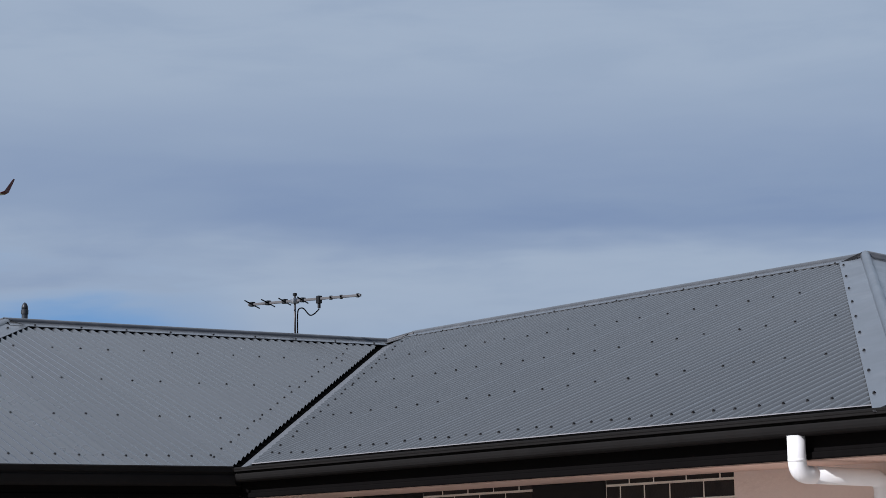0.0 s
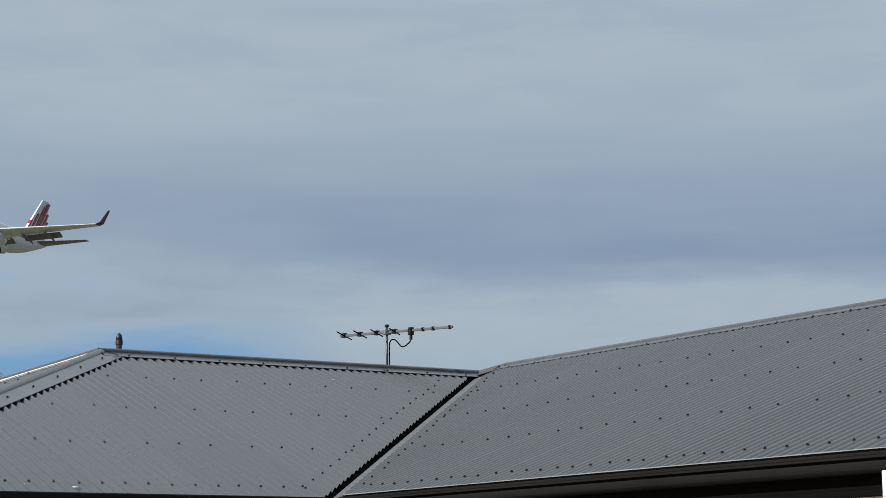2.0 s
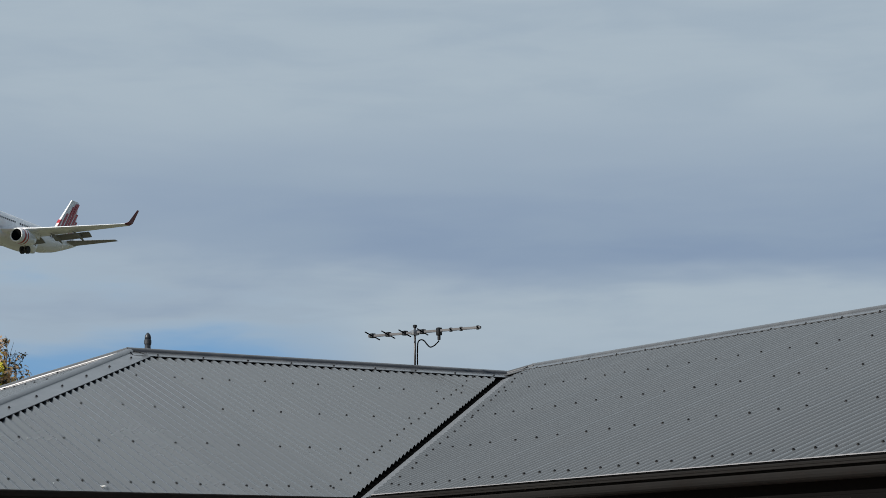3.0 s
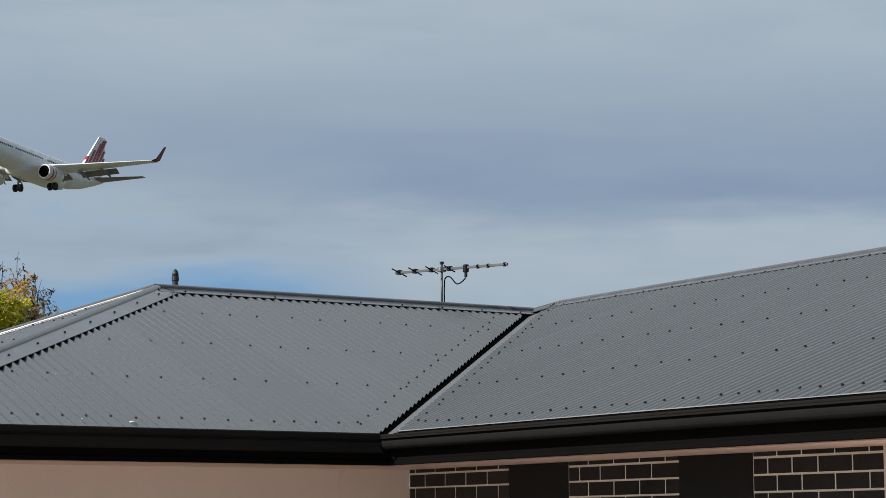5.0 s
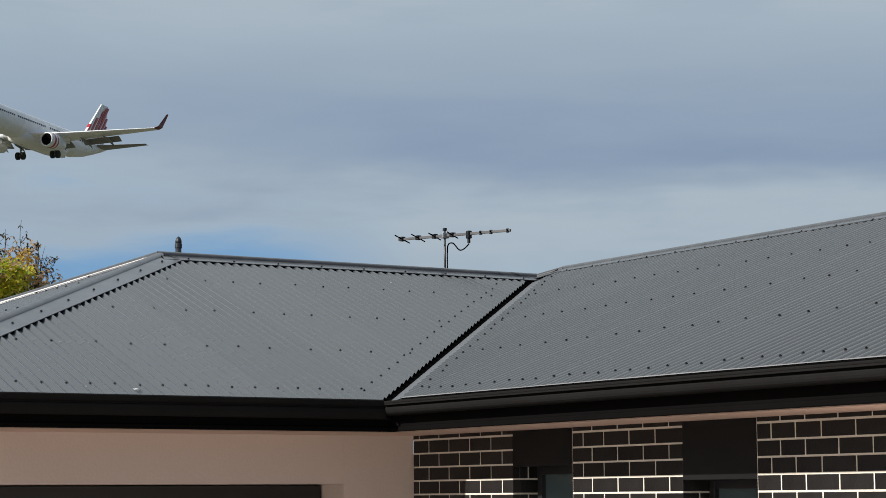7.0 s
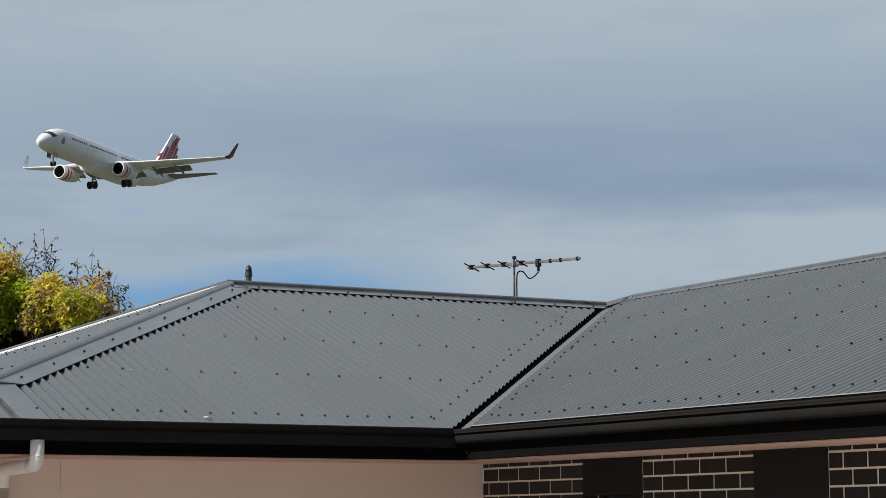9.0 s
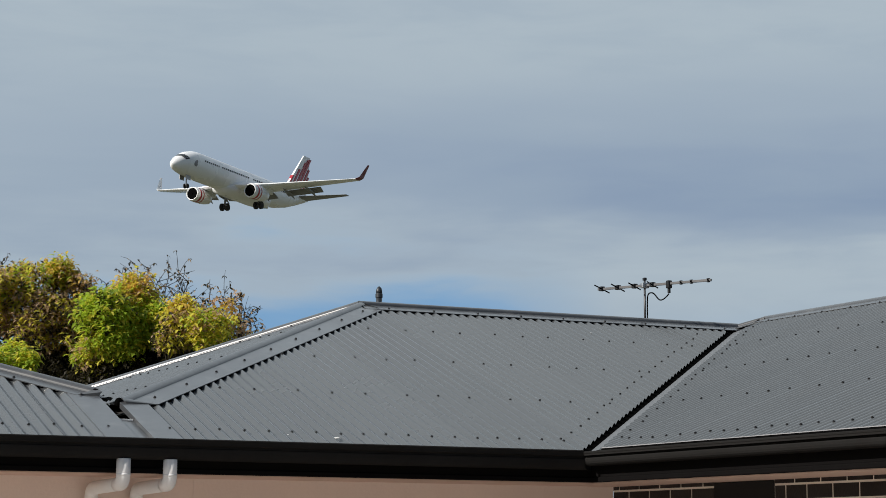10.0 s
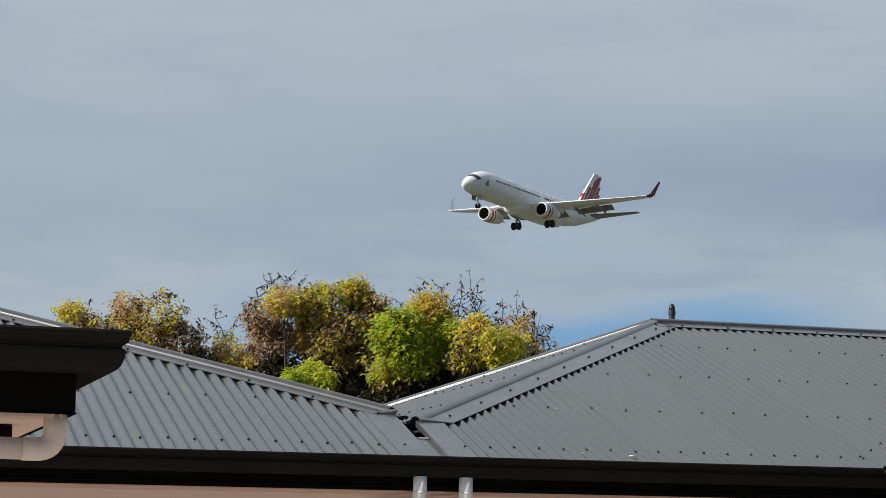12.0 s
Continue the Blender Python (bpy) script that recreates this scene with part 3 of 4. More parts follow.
for owner, y0, y1, even, odd in PIERS:
    rest = bmesh.new()
    for c in range(-1, 29):
        zc = TOPJ - 0.0416 - c * COURSE
        top = min(zc + 0.0366, -0.188)
        js = joints(y0, y1, even if c % 2 == 0 else odd)
        for a, b in zip(js, js[1:]):
            if zc < -2.6:
                continue
            a_, b_ = a - 0.005, b + (0.005 if b != y1 or y1 < -3.6 else -0.003)
            if c < 10:
                ob = new("brick", brick_mesh(a_ - b_))
                ob.location = h.at(WX + random.uniform(-0.0008, 0.0008), (a_ + b_) / 2, zc)
                if c == -1:
                    ob.scale = (1, 1, 0.9)
                    ob.location.z -= 0.002
                ob.parent = owner
            else:
                lo, hi = h.at(WX, b_, zc - 0.0366), h.at(WX + 0.02, a_, zc + 0.0366)
                box(rest, lo, hi)
    # the pier's return into the window bay
    for c in range(-1, 10):
        if y1 < -3.6:
            break
        zc = TOPJ - 0.0416 - c * COURSE
        for x0, x1 in (((0.0505, 0.104), (0.113, RECESS + 0.05)) if c % 2 == 0 else ((0.0505, RECESS + 0.05),)):
            ob = new("brick", brick_mesh(x1 - x0))
            ob.matrix_basis = Matrix.Translation(h.at(WX + (x0 + x1) / 2, y1 - 0.003, zc)) @ Matrix.Rotation(radians(90), 4, "Z")
            ob.parent = owner
    part("lower_bricks", rest, M_BRICK, owner, kind="stuff")

for n, (y0, y1, z) in enumerate(BAYS):
    w = thing("window_%d" % (n + 1), label="dark framed window below a black header panel", category="window", kind="structure")
    bm = bmesh.new()
    box(bm, h.at(WX - 0.002, y1 + 0.001, z), h.at(WX + 0.24, y0 - 0.006, -0.196), 0.003)
    part("header_panel", bm, M_PANEL, w, "flat black header panel")
    bm = bmesh.new()
    sill = -EAVE + 0.9
    f0, f1 = RECESS + 0.002, RECESS + 0.062
    for lo, hi in (((f0, y1, sill), (f1, y1 + 0.045, z)), ((f0, y0 - 0.05, sill), (f1, y0 - 0.006, z)), ((f0, y1 + 0.045, z - 0.045), (f1, y0 - 0.05, z)),
                   ((f0, y1 + 0.045, sill), (f1, y0 - 0.05, sill + 0.045))):
        box(bm, h.at(WX + lo[0], lo[1], lo[2]), h.at(WX + hi[0], hi[1], hi[2]), 0.003)
    part("window_frame", bm, M_FRAME, w)
    bm = bmesh.new()
    box(bm, h.at(WX + RECESS + 0.03, y1 + 0.04, sill + 0.04), h.at(WX + RECESS + 0.034, y0 - 0.045, z - 0.04))
    part("pane", bm, M_GLASS, w)
    bm = bmesh.new()
    box(bm, h.at(WX + 0.003, y1 + 0.001, -EAVE), h.at(WX + 0.25, y0 - 0.001, sill), 0.003)
    part("sill_wall", bm, M_BRICK, w)

# ---- party gutter between the two roofs ----
pg = thing("party_gutter", label="narrow dark box gutter between the two roofs", category="gutter")
bm = bmesh.new()
extrude(bm, [[Vector((XB + x, y, EAVE + z)) for x, z in ((-0.17, top), (-0.17, -0.03), (0.06, -0.03), (0.06, top), (0.056, top), (0.056, -0.026), (-0.166, -0.026), (-0.166, top))] for y, top in ((0.318, 0.05), (LIP, LIP * T - 0.06), (2 * A - LIP, LIP * T - 0.06))])
part("channel", bm, M_SEAL_SHADE, pg)
bm = bmesh.new()
extrude(bm, [[Vector((XB + x, y, EAVE + y * T + z)) for x, z in ((-SLOT_L - 0.004, -0.004), (SLOT_R - 0.001, -0.012), (SLOT_R - 0.001, -0.016), (-SLOT_L - 0.004, -0.008))] for y in (-0.045, 0.315)])
part("outlet_plate", bm, M_CAP, pg, "grey steel closing plate at the gutter mouth")
bm = bmesh.new()
box(bm, (XB - SLOT_L + 0.002, 0.308, EAVE + 0.315 * T - 0.012), (XB + SLOT_R - 0.004, 0.322, EAVE + 0.315 * T - 0.002), 0.002)
part("folded_lip", bm, M_PVC, pg, "pale folded lip")


for hx, y, z in ((XB - 0.126, LIP + 0.108, 0.014), (XB - 0.030, LIP - 0.010, 0.002)):
    bm = bmesh.new()
    bmesh.ops.create_icosphere(bm, subdivisions=3, radius=0.026, matrix=Matrix.Translation((hx, y, EAVE + y * T + z)) @ Matrix.Diagonal((0.9, 0.8, 1.0, 1)))
    for v in bm.verts:
        v.co += noise.noise_vector(v.co * 40) * 0.006
    part("sealant", bm, M_SEAL_SHADE, pg, "black sealant lump at a hip's end", smooth=True)


# ---- downpipes ----
def downpipe(points, mat_low, label):
    """Collar under the gutter, bent pipe back to the wall and down; the last stretch may be painted."""
    pts = [Vector(q) for q in points]
    ob = thing("downpipe", pts[0], label=label, category="downpipe", group="white downpipes")
    off = pts[0]
    p0, p1, p2, p3 = (q - off for q in pts)
    bm = bmesh.new()
    tube(bm, [p0, *bend(p0, p1, p2, 0.055, 8), p1 + (p2 - p1).normalized() * 0.09], 0.0375, 20)
    part("upper_bend", bm, M_PVC, ob, smooth=True)
    bm = bmesh.new()
    tube(bm, [p1 + (p2 - p1).normalized() * 0.07, *bend(p1, p2, p3, 0.06, 8), p2 + (p3 - p2).normalized() * 0.1], 0.0365, 20)
    part("lower_bend", bm, M_PVC, ob, smooth=True)
    bm = bmesh.new()
    tube(bm, [p2 + (p3 - p2).normalized() * 0.08, p3], 0.0355, 20)
    part("straight_pipe", bm, mat_low, ob, smooth=True)
    bm = bmesh.new()
    c = p0 + (p1 - p0) * 0.60
    tube(bm, [c, c + (p1 - p0).normalized() * 0.012], 0.0381, 20)
    part("collar", bm, M_PVC, ob, smooth=True)
    return ob


for x in (-2.841, -2.585):
    downpipe([(x, -0.045, EAVE - 0.116), (x, -0.045, EAVE - 0.246), (x, WY - 0.045, EAVE - 0.258), (x, WY - 0.045, 0.0)], M_PVC_BEIGE, "white plastic downpipe bent back to the beige wall")
downpipe([(-0.045, -4.590, EAVE - 0.094), (-0.045, -4.590, EAVE - 0.250), (WX - 0.045, -4.590, EAVE - 0.262), (WX - 0.045, -4.590, 0.0)], M_PVC_BEIGE, "white plastic downpipe on the brick house's end wall")

# ---- flat porch roof of the twin, close to the viewpoint ----
px_, py_ = -5.414, -5.230
porch = thing("porch_roof", label="flat porch roof with dark gutter and fascia", category="porch roof")
prof = quad_profile()


def porch_ring(i, outs):
    base = ((-9.5, py_), (px_, py_), (px_, -1.8))[i]
    ox, oy = ((0, -1), (1, -1), (1, 0))[i]
    return [Vector((base[0] + ox * o, base[1] + oy * o, EAVE + 0.028 + z)) for o, z in outs]


for a, b in ((0, 1), (1, 2)):
    bm = bmesh.new()
    extrude(bm, [porch_ring(a, prof), porch_ring(b, prof)])
    part("gutter_run", bm, M_GUTTER, porch)
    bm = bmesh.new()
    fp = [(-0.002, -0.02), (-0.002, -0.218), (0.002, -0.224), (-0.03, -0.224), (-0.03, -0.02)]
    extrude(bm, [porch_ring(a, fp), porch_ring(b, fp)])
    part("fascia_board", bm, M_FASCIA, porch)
bm = bmesh.new()
box(bm, (-9.5, py_ + 0.03, EAVE - 0.204), (px_ - 0.03, -3.2, EAVE - 0.196))
part("lining_sheet", bm, M_SOFFIT, porch)
bm = bmesh.new()
box(bm, (-9.5, py_ + 0.03, EAVE - 0.03), (px_ - 0.03, -3.2, EAVE - 0.006))
part("deck", bm, M_CAP, porch)
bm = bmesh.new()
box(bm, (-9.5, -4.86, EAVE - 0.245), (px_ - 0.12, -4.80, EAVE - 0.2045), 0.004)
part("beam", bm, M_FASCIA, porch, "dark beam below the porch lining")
for x in (-9.3, -7.7):
    bm = bmesh.new()
    box(bm, (x - 0.05, -4.88, 0), (x + 0.05, -4.78, EAVE - 0.2455), 0.006)
    part("post", bm, M_FASCIA, porch)
dp = thing("downpipe", (px_, py_, EAVE), label="beige painted downpipe elbow below the porch corner", category="downpipe")
bm = bmesh.new()
a, b, c = (-0.045, 0.06, -0.190), (-0.045, 0.06, -0.288), (-0.9, 0.06, -0.275)
tube(bm, [a, *bend(a, b, c, 0.05, 8), (-0.13, 0.06, -0.2868)], 0.031, 20)
part("elbow", bm, M_PVC_BEIGE, dp, smooth=True)
bm = bmesh.new()
tube(bm, [(-0.12, 0.06, -0.287), c], 0.029, 20)
part("pipe", bm, M_PVC_BEIGE, dp, smooth=True)

# ---- vent pipe on the ridge ----
vent = thing("vent_pipe", h.at(0.138, A + 0.15, 1.02), label="short dark grey vent pipe with domed cap behind the ridge", category="vent")
bm = bmesh.new()
tube(bm, [(0, 0, 0), (0, 0, 0.255)], 0.0222, 20)
part("pipe", bm, M_VENT, vent, smooth=True)
bm = bmesh.new()
tube(bm, [(0, 0, 0.228), (0, 0, 0.232), (0, 0, 0.258), (0, 0, 0.264)], [0.0230, 0.0268, 0.0268, 0.0235], 20)
part("collar", bm, M_VENT, vent)
bm = bmesh.new()
tube(bm, [(0, 0, 0.262), (0, 0, 0.285), (0, 0, 0.298), (0, 0, 0.309), (0, 0, 0.316)], [0.0238, 0.0228, 0.0190, 0.0120, 0.0030], 20)
part("cap", bm, M_VENT, vent, smooth=True)
bm = bmesh.new()
tube(bm, [(0, 0, 0.02), (0, 0, 0.05), (0, 0, 0.07)], [0.07, 0.05, 0.031], 20)
part("rubber_boot", bm, M_BLACK, vent, smooth=True)

# ---- aerial ----
left, right, mast_xy = Vector((2.208, 3.687)), Vector((2.669, 2.762)), Vector((2.400, 3.295))
aerial = thing("tv_aerial", h.at(mast_xy.x, mast_xy.y, 1.05), label="small television aerial on a thin metal mast", category="aerial")
bd = (right - left).normalized()
boom = lambda f: Vector(((left + (right - left) * f - mast_xy).x, (left + (right - left) * f - mast_xy).y, 0.421))
bm = bmesh.new()
tube(bm, [(0, 0, 0), (0, 0, 0.475)], 0.0085, 12)
part("mast", bm, M_DULL, aerial, smooth=True)
bm = bmesh.new()
box(bm, (-0.013, -0.013, 0.46), (0.013, 0.013, 0.482), 0.003)
part("mast_cap", bm, M_BLACK, aerial)
bm = bmesh.new()
tube(bm, [boom(0), boom(1)], 0.0125, 4)
part("boom", bm, M_DULL, aerial)
cross = Vector((-0.72, -0.69, 0.03))
for f, half in ((0.035, 0.21), (0.18, 0.195), (0.33, 0.18), (0.49, 0.165), (0.74, 0.035), (0.83, 0.035), (0.975, 0.03)):
    rod = thing("element", boom(f))
    rod.parent = aerial
    bm = bmesh.new()
    tube(bm, [-cross * half, cross * half], 0.005, 8)
    part("rod", bm, M_SEAL_SHADE, rod, smooth=True)
    bm = bmesh.new()
    s_ = 0.019 if f < 0.6 else 0.011
    box(bm, (-s_, -s_, -0.016), (s_, s_, 0.020 if f < 0.6 else 0.016), 0.004)
    part("clip", bm, M_BLACK, rod)
for f, s_ in ((0.635, 0.019),):
    bm = bmesh.new()
    q = boom(f)
    box(bm, q + Vector((-s_, -s_, -0.038)), q + Vector((s_, s_, 0.024)), 0.006)
    box(bm, q + Vector((-0.010, -0.010, -0.075)), q + Vector((0.010, 0.010, -0.037)), 0.004)
    part("feed_box", bm, M_BLACK, aerial, "black feed box")
q = boom(0.635)
bm = bmesh.new()
cable = [q + Vector((0, 0, -0.08)), q + Vector((-0.02, 0.04, -0.115)), Vector((q.x * 0.6, q.y * 0.6, 0.30)), Vector((q.x * 0.35, q.y * 0.35, 0.355)), Vector((q.x * 0.15, q.y * 0.15, 0.35)), Vector((0.012, -0.018, 0.29)), Vector((0.014, -0.014, 0.15)), Vector((0.012, -0.012, 0.0))]
smooth_c = []
for i in range(len(cable) - 1):
    p0, p1, p2, p3 = (cable[max(0, min(len(cable) - 1, i + k))] for k in (-1, 0, 1, 2))
    for j in range(5):
        u = j / 5
        smooth_c.append(0.5 * ((2 * p1) + (p2 - p0) * u + (2 * p0 - 5 * p1 + 4 * p2 - p3) * u * u + (3 * p1 - p0 - 3 * p2 + p3) * u ** 3))
tube(bm, smooth_c + [cable[-1]], 0.0052, 8)
part("cable", bm, M_SEAL_SHADE, aerial, "black coaxial cable", smooth=True)
bm = bmesh.new()
box(bm, (-0.03, -0.022, 0.400), (0.03, 0.022, 0.440), 0.004)
part("boom_clamp", bm, M_ALU, aerial)

# ---- bird lime on the sheets ----
for (x, y, r, n) in ((-1.596, 0.06, 0.020, 5), (-1.863, 0.096, 0.006, 2), (1.594, 2.741, 0.006, 2), (-1.70, 0.93, 0.005, 1), (-3.55, 0.62, 0.006, 1), (-4.0, 0.95, 0.006, 1)):
    bm = bmesh.new()
    for k in range(n):
        m = Matrix.Translation((x + random.uniform(-1, 1) * r * 1.2, y + random.uniform(-1, 1) * r * 0.6, EAVE + y * T + DEPTH * 0.9)) @ Matrix.Rotation(math.atan(T), 4, "X") @ Matrix.Diagonal((1.0, 0.8, 0.25, 1))
        bmesh.ops.create_icosphere(bm, subdivisions=2, radius=r * random.uniform(0.5, 0.9), matrix=m)
    for v in bm.verts:
        v.co += noise.noise_vector(v.co * 60) * r * 0.2
    tagged(mesh_ob("dropping", bm, M_DROP, True), "white dried bird dropping on the grey roof sheet", "dropping", "bird droppings")


# ---- trees behind the houses ----
def leaf_material(name, color, back):
    m = material(name, color, 0.4, var=0.4, grain=9, stain=1.3, spec=0.5)
    b = m.node_tree.nodes["Principled BSDF"]
    b.inputs["Subsurface Weight"].default_value = 0.0
    tr = m.node_tree.nodes.new("ShaderNodeBsdfTranslucent")
    tr.inputs[0].default_value = (*back, 1)
    mix = m.node_tree.nodes.new("ShaderNodeMixShader")
    mix.inputs[0].default_value = 0.5
    m.node_tree.links.new(b.outputs[0], mix.inputs[1])
    m.node_tree.links.new(tr.outputs[0], mix.inputs[2])
    m.node_tree.links.new(mix.outputs[0], m.node_tree.nodes["Material Output"].inputs[0])
    return m


# d: near-black, putting the crowns' inner shade into leaf colour; dark twig leaves too
LEAVES = {"g": leaf_material("green_leaf", (0.33, 0.45, 0.05), (0.54, 0.68, 0.06)), "y": leaf_material("yellow_green_leaf", (0.72, 0.66, 0.095), (0.82, 0.75, 0.09)),
          "o": leaf_material("amber_leaf", (0.74, 0.53, 0.11), (0.80, 0.57, 0.10)), "b": leaf_material("dry_brown_leaf", (0.58, 0.41, 0.26), (0.54, 0.37, 0.21)),
          "d": leaf_material("dark_leaf_and_crown_shade", (0.055, 0.048, 0.032), (0.05, 0.045, 0.02))}
ORDER = list(LEAVES)
M_BARK = material("grey_brown_bark", (0.06, 0.048, 0.04), 0.9, var=0.3, grain=40, stain=6, bump=0.004)


def spot(u, v, depth):
    """A place among the trees: u along them, v height, both counted from the middle tree's outline."""
    k = (depth + 10.784) / 31.784
    return Vector(((-2.84 + 0.00908 * u + 6.214) * k - 6.214, depth, (6.13 + 0.00046 * u - (v - 495) * 0.0088 - 2.046) * k + 2.046))


def tree(label, root_u, depth, clumps, twigs, seed):
    """clumps: (u, v, radius, leaf letters, count, spread); twigs: (u, v, reach) of bare branches with a few leaves."""
    rnd = random.Random(seed)
    base = spot(root_u, 700, depth)
    base.z = 0
    ob = thing("tree", base, label=label, category="tree", group="trees behind the houses")
    wood = bmesh.new()
    fork = Vector((0, 0, 2.4))
    bend_a = Vector((0.12, 0.05, 1.2))
    tube(wood, [(0, 0, 0), (0.03, 0, 0.3), bend_a, fork], [0.24, 0.18, 0.15, 0.13], 10)
    part("trunk", wood, M_BARK, ob, smooth=True)
    limbs, leaves = bmesh.new(), bmesh.new()

    def limb(a, b, r0, r1, wob=0.12, n=5):
        pts = []
        side = Vector((rnd.uniform(-1, 1), rnd.uniform(-1, 1), rnd.uniform(-0.4, 0.6)))
        for i in range(n + 1):
            f = i / n
            pts.append(a.lerp(b, f) + side * wob * math.sin(math.pi * f) + Vector((rnd.uniform(-1, 1), rnd.uniform(-1, 1), rnd.uniform(-1, 1))) * wob * 0.18)
        tube(limbs, pts, [r0 + (r1 - r0) * i / n for i in range(n + 1)], 5, cap=False)
        return pts

    def leaf(p, letter, size, droop):
        a = rnd.uniform(0, 2 * math.pi)
        out = Vector((math.cos(a), math.sin(a), -droop * 0.6 + rnd.uniform(-0.7, 0.7))).normalized()
        side = out.cross(Vector((rnd.uniform(-0.4, 0.4), rnd.uniform(-0.4, 0.4), 1))).normalized()
        if letter in "bd":
            size *= 0.85
        w = size * rnd.uniform(0.20, 0.30)
        up = side.cross(out)
        m0 = p + out * size * 0.45 + up * w * 0.35
        tip = p + out * size - Vector((0, 0, size * 0.12))
        v = [leaves.verts.new(q) for q in (p, m0 + side * w, tip, m0 - side * w, p + out * size * 0.5)]
        k = ORDER.index(letter)
        for tri in ((0, 1, 4), (1, 2, 4), (2, 3, 4), (3, 0, 4)):
            f = leaves.faces.new([v[i] for i in tri])
            f.material_index = k

    for u, v, rad, letters, count, spread in clumps:
        c = spot(u, v, depth + rnd.uniform(-0.5, 0.5)) - base
        R = rad * 0.0089 * (depth + 10.784) / 31.784
        stem = limb(fork, c + Vector((0, R * 0.4, 0)), 0.055, 0.010, 0.25)
        for k in range(5):
            e = c + Vector((rnd.gauss(0, 1), rnd.gauss(0, 1), rnd.gauss(0, 0.8))).normalized() * R * rnd.uniform(0.4, 0.8)
            limb(stem[-2], e, 0.008, 0.002, 0.08, 4)
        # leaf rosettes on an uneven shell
        # clumps of d alone paint in the deep shade low in the crown
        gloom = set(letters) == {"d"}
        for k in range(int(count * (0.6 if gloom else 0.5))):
            d = Vector((rnd.gauss(0, 1), rnd.gauss(0, 1), rnd.gauss(0, 1))).normalized()
            r = R * (1 - rnd.random() ** 2 * 0.6) * (1 + 0.38 * noise.noise(d * 2.3 + c * 3.0))
            q = c + Vector((d.x * r, d.y * r, d.z * r * 0.92))
            letter = rnd.choice(letters)
            if letters.count("g") < 2 and not gloom and noise.noise(q * 2.6) < -0.12:    # gaps between the sprays
                continue
            for i in range(rnd.randint(5, 9)):
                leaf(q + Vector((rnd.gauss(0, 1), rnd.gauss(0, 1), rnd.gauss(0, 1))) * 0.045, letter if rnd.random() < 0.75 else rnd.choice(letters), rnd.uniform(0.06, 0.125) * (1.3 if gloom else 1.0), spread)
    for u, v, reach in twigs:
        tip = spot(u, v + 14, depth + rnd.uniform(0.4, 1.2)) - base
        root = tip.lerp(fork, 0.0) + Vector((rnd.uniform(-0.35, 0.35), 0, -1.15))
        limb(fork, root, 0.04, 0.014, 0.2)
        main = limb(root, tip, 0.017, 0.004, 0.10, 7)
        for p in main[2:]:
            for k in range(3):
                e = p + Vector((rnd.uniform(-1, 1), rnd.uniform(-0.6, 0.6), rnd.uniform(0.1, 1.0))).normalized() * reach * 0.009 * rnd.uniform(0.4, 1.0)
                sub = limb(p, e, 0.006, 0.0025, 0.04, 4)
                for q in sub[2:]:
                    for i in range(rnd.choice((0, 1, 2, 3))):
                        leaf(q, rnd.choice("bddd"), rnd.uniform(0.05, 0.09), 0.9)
    part("branchwork", limbs, M_BARK, ob, smooth=True)
    me = bpy.data.meshes.new("crown")
    leaves.to_mesh(me)
    leaves.free()
    for k in ORDER:
        me.materials.append(LEAVES[k])
    crown = new("crown", me)
    crown.parent = ob
    tagged(crown, "narrow pointed leaves in uneven clumps")
    return ob


tree("sparse tree with dry brown and yellow leaves behind the roofs", 230, 22.0,
     [(118, 545, 20, "yyb", 160, 0.6), (140, 550, 34, "bdyd", 420, 0.6), (165, 585, 40, "bbyd", 560, 0.7), (218, 550, 40, "bdbo", 560, 0.6), (235, 575, 34, "yob", 300, 0.6), (272, 555, 40, "bbdy", 420, 0.7), (300, 600, 44, "bdb", 600, 0.8), (230, 605, 50, "bdyo", 700, 0.7),
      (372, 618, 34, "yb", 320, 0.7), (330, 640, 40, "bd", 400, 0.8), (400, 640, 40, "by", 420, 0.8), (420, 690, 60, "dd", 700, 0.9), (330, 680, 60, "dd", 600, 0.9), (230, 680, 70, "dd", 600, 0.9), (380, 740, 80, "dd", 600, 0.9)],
     [(362, 545, 40), (395, 560, 35), (150, 520, 18), (330, 570, 25)], 3)
tree("large tree with brown, amber and yellow leaves behind the roofs", 540, 21.0,
     [(450, 560, 44, "bbd", 750, 0.7), (478, 525, 34, "bby", 420, 0.6), (470, 610, 55, "bbdb", 1000, 0.8), (540, 540, 46, "oybdg", 1200, 0.7), (608, 512, 30, "yobg", 560, 0.6), (575, 590, 58, "bbdy", 1100, 0.8),
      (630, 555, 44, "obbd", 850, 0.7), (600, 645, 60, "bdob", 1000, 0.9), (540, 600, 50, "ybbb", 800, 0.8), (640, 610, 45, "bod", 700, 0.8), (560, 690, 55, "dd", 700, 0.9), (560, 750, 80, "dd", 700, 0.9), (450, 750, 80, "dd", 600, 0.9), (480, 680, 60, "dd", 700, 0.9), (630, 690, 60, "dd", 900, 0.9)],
     [(430, 490, 40), (455, 482, 40), (480, 478, 45), (505, 492, 35), (440, 525, 40), (520, 505, 25)], 5)
